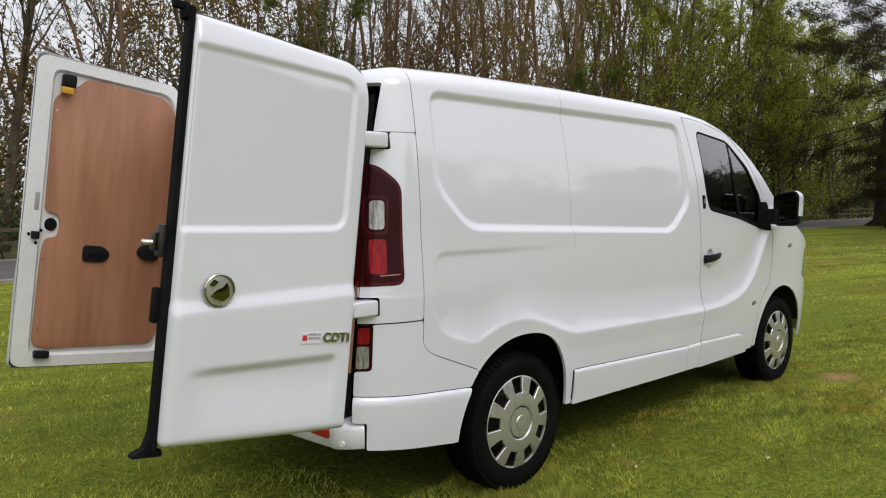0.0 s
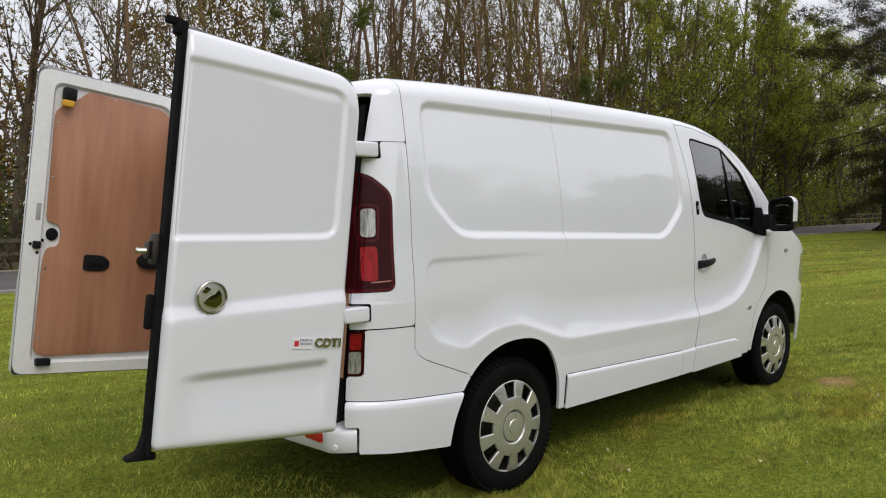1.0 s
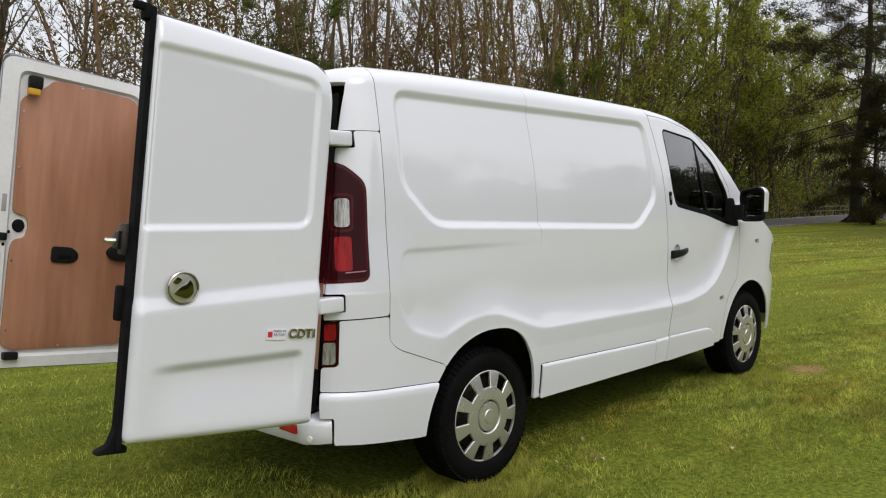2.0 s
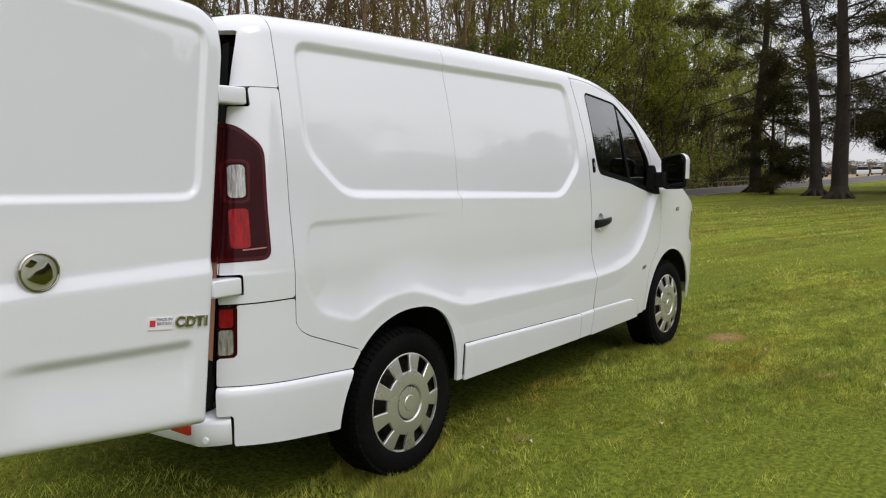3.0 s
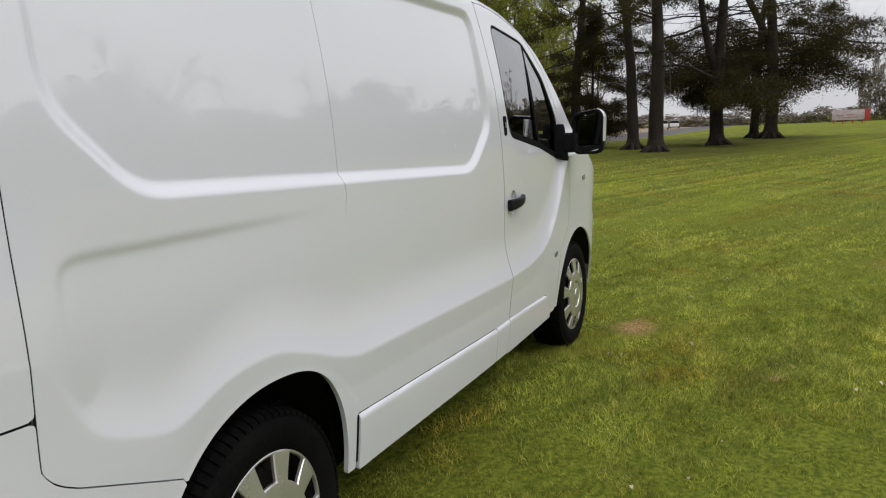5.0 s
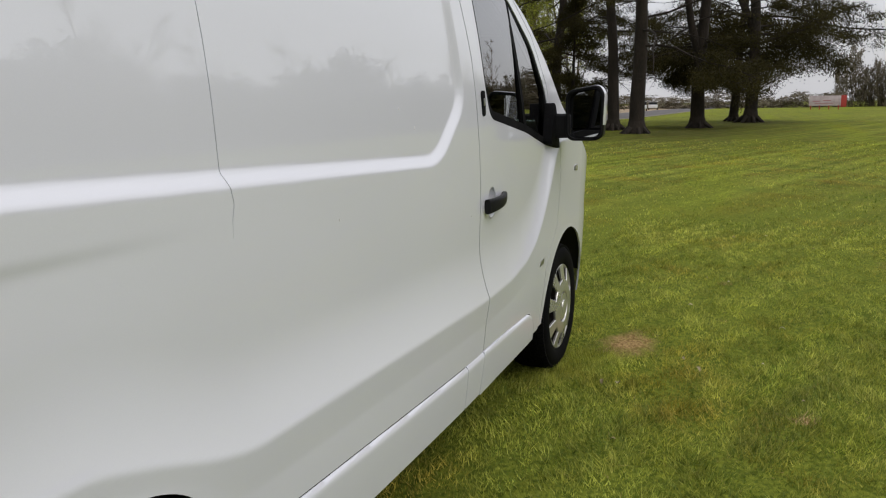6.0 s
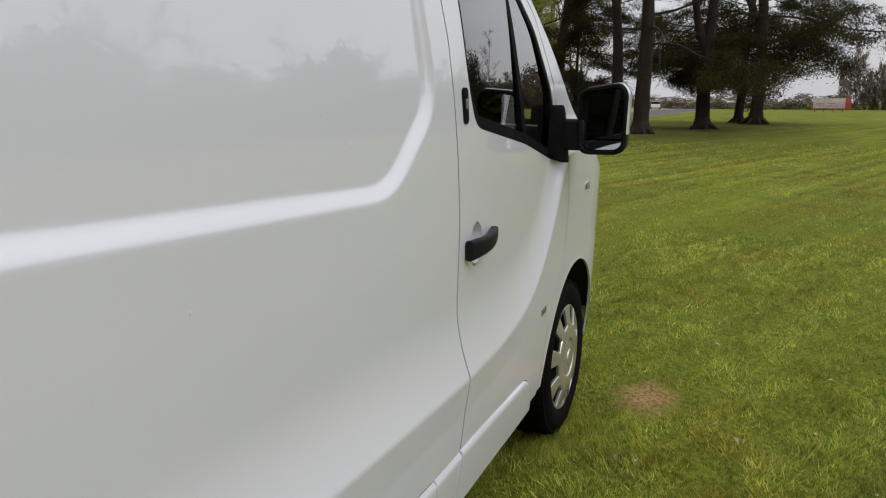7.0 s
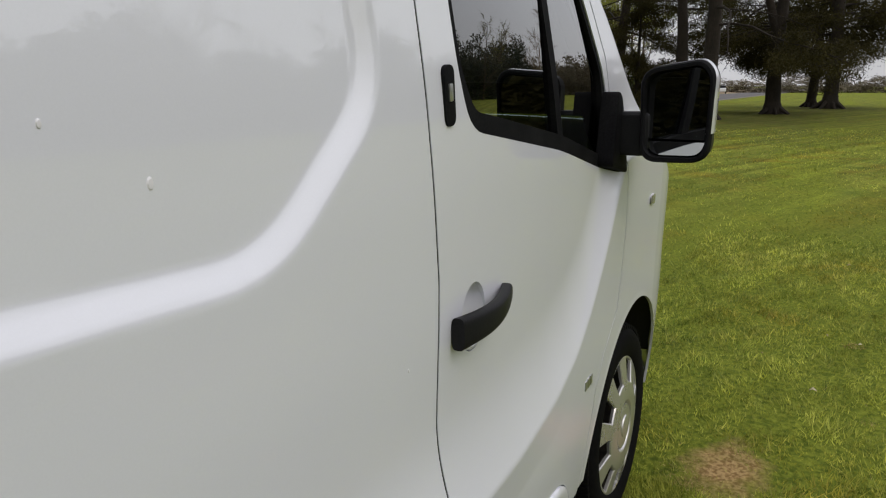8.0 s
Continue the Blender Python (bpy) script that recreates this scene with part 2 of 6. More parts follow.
M_NEEDLE = leafy(noisy(mat("pine_needle", (0.03, 0.04, 0.018), 0.75, spec=0.15), (0.022, 0.020, 0.006), (0.068, 0.058, 0.017), scale=0.5, fine=3, island=0.28), 0.2)
M_WOOD_POST = noisy(mat("fence_wood", (0.15, 0.12, 0.09), 0.9), (0.05, 0.040, 0.030), (0.12, 0.095, 0.07), scale=4, fine=40)
M_BLADE = noisy(mat("grass_blade", (0.12, 0.17, 0.02), 0.55, spec=0.3), (0.130, 0.190, 0.023), (0.555, 0.550, 0.099), scale=0.8, fine=9, stretch=(0.45, 1, 1), island=0.34, low=0.33, high=0.69)
lawn_tone(M_BLADE, M_BLADE.node_tree.nodes["Principled BSDF"].inputs["Base Color"].links[0].from_socket)
leafy(M_BLADE, 0.25)
M_STRAW = noisy(mat("dry_straw", (0.4, 0.3, 0.16), 0.8), (0.28, 0.17, 0.066), (0.56, 0.40, 0.19), scale=4, fine=40, island=0.5)
M_DRYLEAF = noisy(mat("dry_leaf", (0.4, 0.3, 0.2), 0.7), (0.26, 0.21, 0.11), (0.50, 0.45, 0.30), scale=30, fine=120, rand=0.5)
M_LITTER = noisy(mat("leaf_litter", (0.1, 0.08, 0.04), 0.95), (0.045, 0.045, 0.015), (0.12, 0.095, 0.045), scale=0.7, fine=9, bump=0.5, bump_dist=0.05)
M_VERGE = noisy(mat("dry_verge", (0.3, 0.22, 0.14), 0.95), (0.20, 0.145, 0.085), (0.36, 0.27, 0.17), scale=0.25, fine=4, bump=0.4, bump_dist=0.05)
M_CARDARK = mat("dark_car_paint", (0.02, 0.022, 0.026), 0.3, coat=1.0)
M_CARWHITE = mat("white_car_paint", (0.75, 0.75, 0.75), 0.35, coat=1.0)
M_BANNER = noisy(mat("pale_banner", (0.6, 0.5, 0.55), 0.6), (0.40, 0.31, 0.33), (0.60, 0.52, 0.54), scale=1.5)
M_PRINT = mat("faded_print", (0.40, 0.20, 0.22), 0.6)
M_REDPAINT = mat("red_paint", (0.42, 0.05, 0.04), 0.6)

# ---- building tools ----
def finish(bm, name, smooth=35):
    me = bpy.data.meshes.new(name)
    bm.to_mesh(me)
    bm.free()
    if smooth:
        me.polygons.foreach_set("use_smooth", [True] * len(me.polygons))
        me.set_sharp_from_angle(angle=radians(smooth))
    return me


def part(name, bm, material, parent=None, label="", smooth=35):
    """Links a bmesh (or a finished mesh) as one mesh object under a thing or a part."""
    me = finish(bm, name, smooth) if isinstance(bm, bmesh.types.BMesh) else bm
    if material and not me.materials:
        me.materials.append(material)
    ob = new(name, me)
    if parent:
        ob.parent = parent
    if label:
        tagged(ob, label)
    return ob


def thing(name, x=0, y=0, z=0, rz=0, label="", category="", group="", kind=""):
    ob = new(name)
    ob.matrix_basis = pose(x, y, z, 0, 0, rz)
    ob.empty_display_size = 0.2
    return tagged(ob, label, category, group, kind)


def box(bm, x0, x1, y0, y1, z0, z1, bevel=0.0, segments=2, m=None):
    """A bevelled box between two corners, in a bmesh."""
    g = bmesh.ops.create_cube(bm, size=1.0)
    vs = g["verts"]
    for v in vs:
        v.co = Vector((x0 + (v.co.x + 0.5) * (x1 - x0), y0 + (v.co.y + 0.5) * (y1 - y0), z0 + (v.co.z + 0.5) * (z1 - z0)))
    if bevel:
        es = list({e for v in vs for e in v.link_edges})
        r = bmesh.ops.bevel(bm, geom=es, offset=bevel, segments=segments, affect="EDGES", profile=0.6)
        vs = list({v for f in r["faces"] for v in f.verts} | {v for v in vs if v.is_valid})
    if m is not None:
        bmesh.ops.transform(bm, matrix=m, verts=vs)
    return vs


def boxed(*a, **k):
    bm = bmesh.new()
    box(bm, *a, **k)
    return bm


def prism(bm, pts, y0, y1, bevel=0.0):
    """A plate with the outline pts (x, z), from y0 to y1."""
    lo = [bm.verts.new((x, y0, z)) for x, z in pts]
    hi = [bm.verts.new((x, y1, z)) for x, z in pts]
    n = len(pts)
    faces = [bm.faces.new(lo), bm.faces.new(list(reversed(hi)))]
    for i in range(n):
        faces.append(bm.faces.new((lo[i], hi[i], hi[(i + 1) % n], lo[(i + 1) % n])))
    bmesh.ops.recalc_face_normals(bm, faces=faces)
    if bevel:
        es = [e for f in faces[:2] for e in f.edges]
        bmesh.ops.bevel(bm, geom=es, offset=bevel, segments=2, affect="EDGES", profile=0.6)
    return bm


def rounded(pts, r, n=5):
    """The outline pts (x, z) with its corners rounded by r."""
    out = []
    k = len(pts)
    for i in range(k):
        p, a, b = Vector(pts[i]), Vector(pts[i - 1]), Vector(pts[(i + 1) % k])
        u, v = (a - p), (b - p)
        q = min(r, u.length * 0.49, v.length * 0.49)
        u, v = p + u.normalized() * q, p + v.normalized() * q
        for j in range(n + 1):
            t = j / n
            out.append(tuple(u * (1 - t) ** 2 + p * 2 * t * (1 - t) + v * t * t))
    return out


def lathe(bm, profile, n=64, y_sign=1):
    """Turns a profile of (radius, y) round the y axis."""
    rings = []
    for r, y in profile:
        if r < 1e-5:
            rings.append([bm.verts.new((0, y, 0))])
        else:
            rings.append([bm.verts.new((r * math.sin(2 * math.pi * i / n), y, r * math.cos(2 * math.pi * i / n))) for i in range(n)])
    for a, b in zip(rings, rings[1:]):
        for i in range(n):
            j = (i + 1) % n
            if len(a) == 1:
                bm.faces.new((a[0], b[j], b[i]))
            elif len(b) == 1:
                bm.faces.new((a[i], a[j], b[0]))
            else:
                bm.faces.new((a[i], a[j], b[j], b[i]))
    bmesh.ops.recalc_face_normals(bm, faces=bm.faces)
    return bm


def tube(bm, pts, r, n=8, closed=False):
    """A tube along 3D points."""
    pts = [Vector(p) for p in pts]
    rings = []
    k = len(pts)
    for i, p in enumerate(pts):
        a = pts[i - 1] if (i or closed) else p
        b = pts[(i + 1) % k] if (i < k - 1 or closed) else p
        d = (b - a).normalized()
        s = d.cross(Vector((0, 0, 1)))
        if s.length < 0.05:
            s = d.cross(Vector((0, 1, 0)))
        s.normalize()
        t = d.cross(s)
        rr = r[i] if isinstance(r, (list, tuple)) else r
        rings.append([bm.verts.new(p + s * rr * math.cos(2 * math.pi * j / n) + t * rr * math.sin(2 * math.pi * j / n)) for j in range(n)])
    fs = []
    for i in range(k if closed else k - 1):
        a, b = rings[i], rings[(i + 1) % k]
        for j in range(n):
            fs.append(bm.faces.new((a[j], a[(j + 1) % n], b[(j + 1) % n], b[j])))
    if not closed:
        fs.append(bm.faces.new(rings[0]))
        fs.append(bm.faces.new(list(reversed(rings[-1]))))
    bmesh.ops.recalc_face_normals(bm, faces=fs)
    return bm


def word(text, size, depth, material, name="lettering", spacing=1.0, bold=0.0):
    """Raised lettering in the built-in font, as a mesh in the x-z plane that faces -y."""
    cu = bpy.data.curves.new(name, "FONT")
    cu.body, cu.size, cu.extrude = text, size, depth
    cu.bevel_depth = depth * 0.22
    cu.space_character = spacing
    cu.offset = bold
    cu.align_x, cu.align_y = "CENTER", "CENTER"
    tmp = bpy.data.objects.new("tmp", cu)
    me = bpy.data.meshes.new_from_object(tmp)
    bpy.data.objects.remove(tmp)
    me.transform(Matrix.Rotation(radians(90), 4, "X"))
    me.materials.clear()
    me.materials.append(material)
    me.name = name
    return me


def smooth_curve(pts, width=0.06, n=900):
    """A function through the points (x, value), softened over width."""
    xs, vs = np.array([p[0] for p in pts], float), np.array([p[1] for p in pts], float)
    g = np.linspace(xs[0] - 0.3, xs[-1] + 0.3, n)
    t = np.interp(g, xs, vs)
    k = max(1, int(width / (g[1] - g[0])))
    ker = np.convolve(np.ones(k) / k, np.ones(k) / k)
    t = np.convolve(np.pad(t, len(ker) // 2, mode="edge"), ker, mode="valid")[:n]
    return lambda x: np.interp(x, g, t)


def sdf(px, pz, poly):
    """Signed distance to the outline poly, positive inside."""
    px, pz = np.asarray(px, float), np.asarray(pz, float)
    d = np.full(px.shape, 1e9)
    inside = np.zeros(px.shape, bool)
    k = len(poly)
    for i in range(k):
        ax, az = poly[i]
        bx, bz = poly[(i + 1) % k]
        ex, ez = bx - ax, bz - az
        wx, wz = px - ax, pz - az
        t = np.clip((wx * ex + wz * ez) / (ex * ex + ez * ez + 1e-12), 0, 1)
        d = np.minimum(d, np.hypot(wx - t * ex, wz - t * ez))
        cross = (az > pz) != (bz > pz)
        xi = ax + (pz - az) / (ez if abs(ez) > 1e-12 else 1e-12) * ex
        inside ^= cross & (px < xi)
    return np.where(inside, d, -d)


def step01(t):
    t = np.clip(t, 0, 1)
    return t * t * (3 - 2 * t)

# ---- the van: x forward from the rear axle, right side at -y ----
VAN_GAP = 0.0027
ra = np.radians(np.linspace(90, 0, 32, endpoint=False))
fa = np.radians(np.linspace(0, 90, 35))[1:]
mid_x = np.linspace(-0.67, 3.35, 539)
COL_X = np.concatenate([-0.67 - 0.30 * np.sin(ra), mid_x, 3.35 + 0.68 * np.sin(fa)])
COL_IN = np.concatenate([0.20 * (1 - np.cos(ra)), smooth_curve([(-1, 0), (1.5, 0), (2.0, 0.010), (2.56, 0.034), (3.3, 0.052), (3.6, 0.052)], 0.5)(mid_x), 0.052 + 0.90 * (1 - np.abs(np.cos(fa)) ** 0.42)])
COL_RAKE = np.concatenate([np.sin(ra), np.zeros(len(mid_x) + len(fa))])
roof_h = smooth_curve([(-1.0, 1.925), (-0.9, 1.94), (-0.7, 1.965), (-0.3, 1.982), (0.4, 1.99), (1.2, 1.985), (1.7, 1.975), (2.0, 1.95), (2.25, 1.895), (2.5, 1.80), (2.8, 1.615),
                       (3.05, 1.42), (3.25, 1.285), (3.4, 1.215), (3.6, 1.14), (3.8, 1.05), (3.92, 0.96), (4.03, 0.86)], 0.12)
corner_r = smooth_curve([(-1, 0.10), (1.6, 0.095), (2.2, 0.08), (3.2, 0.06), (4.1, 0.10)], 0.2)
side_y = smooth_curve([(0.2, 0.880), (0.30, 0.896), (0.42, 0.911), (0.55, 0.9225), (0.72, 0.930), (0.85, 0.932), (1.05, 0.940), (1.25, 0.942), (1.4, 0.938), (1.6, 0.922), (1.75, 0.903), (1.9, 0.878), (2.1, 0.85)], 0.08)
crease_z = smooth_curve([(-1.1, 1.0), (-0.63, 1.0), (-0.594, 0.895), (-0.578, 0.848), (-0.546, 0.815), (-0.48, 0.788), (-0.40, 0.762), (-0.345, 0.752), (-0.277, 0.775), (-0.187, 0.810), (-0.085, 0.827), (0.02, 0.825),
                         (0.15, 0.785), (0.275, 0.738), (0.39, 0.708), (0.8, 0.70), (1.76, 0.68), (2.07, 0.688), (2.30, 0.72), (2.45, 0.775), (2.57, 0.86), (2.67, 0.98), (2.76, 1.12), (2.85, 1.2), (4.1, 1.25)], 0.06)
PRESSING = [(-0.577, 1.868), (1.545, 1.868), (1.628, 1.385), (1.40, 1.198), (-0.375, 1.260), (-0.577, 1.45)]
WINDOW = rounded([(1.765, 1.845), (2.215, 1.800), (2.52, 1.635), (2.72, 1.435), (2.835, 1.165), (2.37, 1.262), (1.885, 1.330), (1.845, 1.42)], 0.06)
DOOR_EDGE = [(1.607, 1.915), (1.72, 1.534), (1.77, 1.11), (1.773, 0.88), (1.79, 0.67), (1.755, 0.40), (1.745, 0.33), (2.60, 0.31), (2.66, 0.60), (2.72, 0.69), (2.84, 0.78),
             (2.862, 0.87), (2.872, 1.0), (2.858, 1.165), (2.745, 1.47), (2.54, 1.675), (2.23, 1.845), (1.85, 1.905), (1.70, 1.915)]
SILL_DOOR = rounded([(1.7, 0.2), (1.7, 0.487), (2.12, 0.476), (2.40, 0.466), (2.49, 0.40), (2.51, 0.2)], 0.06)
LAMP = rounded([(-1.1, 1.045), (-0.766, 1.052), (-0.758, 1.458), (-0.845, 1.545), (-1.1, 1.545)], 0.035)
WINDSCREEN = [(2.10, -0.1), (2.12, 0.70), (3.24, 0.80), (3.24, -0.1)]

# the grid of the skin: rows go up the side, round the cornice and over the roof
TOP, RAD = roof_h(COL_X), corner_r(COL_X)
rows_x, rows_y, rows_z = [], [], []
SIDE_ROWS = 224
for k in range(SIDE_ROWS + 1):
    zz = 0.28 + (TOP - RAD - 0.28) * k / SIDE_ROWS
    xx = COL_X + 0.115 * (zz - 0.9) * COL_RAKE
    rise = np.clip((zz - crease_z(xx)) / (0.15 + 0.06 * step01((xx + 0.35) / 0.5)), 0, 1)
    low = np.maximum((1 - rise) ** 2, step01((-0.48 - xx) / 0.16) * (1 - step01((zz - 0.95) / 0.35)))
    yy = side_y(zz) + (0.022 + 0.017 * step01((xx + 0.35) / 0.7)) * low
    yy -= 0.075 * np.clip(crease_z(xx) - zz, 0, 0.095) * step01((xx + 0.42) / 0.2) * (1 - step01((xx - 1.9) / 0.6))
    yy -= 0.0065 * step01(sdf(xx, zz, rounded([(-0.60, 1.178), (1.2, 1.178), (1.2, 0.5), (-0.60, 0.5)], 0.07)) / 0.028) * (1 - step01((1.176 - zz) / 0.20)) * (1 - step01((xx + 0.35) / 0.75))
    press = np.clip(sdf(xx, zz, rounded(PRESSING, 0.085)) / 0.030, 0, 1)
    yy -= 0.018 * press
    # lips of the wheel arches
    for cx, cr in ((0.0, 0.45), (3.095, 0.44)):
        yy += 0.0012 * (1 - step01((np.hypot(xx - cx, zz - 0.305) - cr) / 0.018))
    rows_x.append(xx), rows_y.append(np.maximum(yy - COL_IN, 0.0)), rows_z.append(zz)
edge_x, edge_y = rows_x[-1], rows_y[-1]
ry = np.minimum(0.13, edge_y * 0.9)
for k in range(1, 11):
    a = math.pi / 2 * k / 10
    rows_x.append(edge_x), rows_y.append(edge_y - ry * (1 - math.cos(a))), rows_z.append(TOP - RAD * (1 - math.sin(a)))
inner = edge_y - ry
for k in range(1, 11):
    q = 1 - k / 10
    rows_x.append(edge_x), rows_y.append(inner * q), rows_z.append(TOP + 0.02 * (1 - q * q))
SX, SY, SZ = np.array(rows_x), np.array(rows_y), np.array(rows_z)
gu = np.stack([np.gradient(a, axis=1) for a in (SX, SY, SZ)], -1)
gv = np.stack([np.gradient(a, axis=0) for a in (SX, SY, SZ)], -1)
SN = np.cross(gv, gu)
SN /= np.maximum(np.linalg.norm(SN, axis=-1, keepdims=True), 1e-9)
SN *= np.sign(SN[60, 150, 1])


def skin(name, f, side, offset=0.0, flange=0.03, coarse=0):
    """The piece of the van's skin where f is positive, cut cleanly at its edge and folded inwards there."""
    k = coarse or (1 if side < 0 else 4)
    f, SNk = f[::k, ::k], SN[::k, ::k]
    lift = (np.zeros_like(SX) + offset)[::k, ::k, None]
    P = np.stack([SX, SY, SZ], -1)[::k, ::k] + SNk * lift
    co, no, index = [], [], {}

    def vert(r, c):
        key = (r, c)
        if key not in index:
            index[key] = len(co)
            co.append(P[r, c]), no.append(SNk[r, c])
        return index[key]

    def cut(a, b):
        key = (a, b) if a < b else (b, a)
        if key not in index:
            fa_, fb_ = f[key[0]], f[key[1]]
            t = fa_ / (fa_ - fb_)
            index[key] = len(co)
            co.append(P[key[0]] * (1 - t) + P[key[1]] * t), no.append(SNk[key[0]] * (1 - t) + SNk[key[1]] * t)
        return index[key]

    faces = []
    pos = f > 0
    some = pos[:-1, :-1] | pos[1:, :-1] | pos[:-1, 1:] | pos[1:, 1:]
    for r, c in zip(*np.nonzero(some)):
        ring = [(r, c), (r, c + 1), (r + 1, c + 1), (r + 1, c)]
        poly = []
        for i in range(4):
            a, b = ring[i], ring[(i + 1) % 4]
            if pos[a]:
                poly.append(vert(*a))
            if pos[a] != pos[b]:
                poly.append(cut(a, b))
        if len(poly) > 2:
            faces.append(tuple(poly) if side < 0 else tuple(reversed(poly)))
    if flange:
        seen = {}
        for fc in faces:
            for i in range(len(fc)):
                a, b = fc[i], fc[(i + 1) % len(fc)]
                seen[(min(a, b), max(a, b))] = None if (min(a, b), max(a, b)) in seen else (a, b)
        deep = {}
        for e in [v for v in seen.values() if v]:
            for v in e:
                if v not in deep:
                    if co[v][1] < 0.004:
                        deep[v] = v
                        continue
                    deep[v] = len(co)
                    co.append(co[v] - no[v] * flange), no.append(no[v])
            a, b = e
            if deep[a] != a and deep[b] != b:
                faces.append((b, a, deep[a], deep[b]))
    me = bpy.data.meshes.new(name)
    me.from_pydata([(float(p[0]), float(p[1]) * side, float(p[2])) for p in co], [], faces)
    me.polygons.foreach_set("use_smooth", [True] * len(me.polygons))
    me.set_sharp_from_angle(angle=radians(38))
    return me


def skin_y(x, z):
    """How far the skin stands out at (x, z)."""
    k = np.argmin((SX[:SIDE_ROWS] - x) ** 2 + (SZ[:SIDE_ROWS] - z) ** 2)
    return float(SY[:SIDE_ROWS].ravel()[k])


def shoulder(d, width):
    """A quarter-round rise from an edge."""
    return np.sqrt(np.clip(1 - (1 - np.clip(d / width, 0, 1)) ** 2, 0, 1))


van = thing("van", label="white panel van parked on mown grass, both rear doors open", category="van")
g = VAN_GAP
arch_r = np.where(SX > 0, 0.40 * (((np.abs(SX) / 0.337) ** 2.6 + (np.abs(SZ - 0.305) / 0.45) ** 2.6) ** (1 / 2.6) - 1), np.hypot(SX, SZ - 0.305) - 0.45)
arch_f = np.hypot(SX - 3.095, SZ - 0.305) - 0.44
seam_b = np.interp(SZ, [0.28, 0.347, 0.67, 0.88, 1.11, 1.534, 1.915, 1.99], [1.745, 1.745, 1.79, 1.773, 1.77, 1.72, 1.607, 1.58])
seam_m = np.interp(SZ, [0.28, 0.736, 1.17, 1.20, 1.24, 1.26, 1.5, 1.93, 2.1], [0.392, 0.394, 0.405, 0.412, 0.402, 0.397, 0.390, 0.358, 0.35])
low_seam = np.interp(SX, [-0.68, -0.67, -0.66, -0.645, -0.625, -0.595, -0.33, -0.2], [0.83, 0.80, 0.783, 0.766, 0.752, 0.736, 0.633, 0.3])
bump_line = np.interp(SX, [-1.0, -0.38], [0.607, 0.56])
notch = np.maximum(SZ - (0.523 - 0.032 * (SX - 0.38)), 0.381 - SX)
door_d = sdf(SX, SZ, DOOR_EDGE)
win_d = sdf(SX, SZ, WINDOW)
lamp_d = sdf(SX, SZ, LAMP)
screen_d = sdf(SX, SY, WINDSCREEN)
sill_d = sdf(SX, SZ, SILL_DOOR)
hinge_a = sdf(SX, SZ, [(-1.2, 1.607), (-0.786, 1.604), (-0.786, 1.685), (-1.2, 1.685)])
hinge_b = sdf(SX, SZ, [(-1.2, 0.930), (-0.866, 0.928), (-0.866, 1.003), (-1.2, 1.003)])
fog_d = sdf(SX, SZ, rounded([(-1.2, 0.706), (-0.900, 0.706), (-0.890, 0.890), (-1.2, 0.890)], 0.012))
head_d = sdf(SX, SZ, rounded([(3.50, 0.80), (3.56, 1.02), (3.80, 0.97), (3.99, 0.84), (3.99, 0.72), (3.70, 0.72)], 0.03))
grille_d = np.minimum(SX - 3.9, np.minimum(SZ - 0.42, 0.78 - SZ))
upper = SY - 0.715
tail = np.maximum(SY - np.interp(SZ, [0.6, 0.9, 1.02, 1.1], [0.846, 0.848, 0.843, 0.838]), SZ - 1.88)
seal_w = 0.018 + 0.016 * np.clip((1.43 - SZ) / 0.08, 0, 1)
bowl = np.hypot((SX - 1.900) / 0.049, (SZ - 1.020) / 0.060) - 1
low_rows = (np.arange(SX.shape[0]) < SIDE_ROWS - 6)[:, None]
head_d, grille_d = np.where(low_rows, head_d, -1.0), np.where(low_rows, grille_d, -1.0)
seam_g = np.interp(SZ, [1.13, 1.18], [0.0, 0.0012])
M = np.minimum.reduce
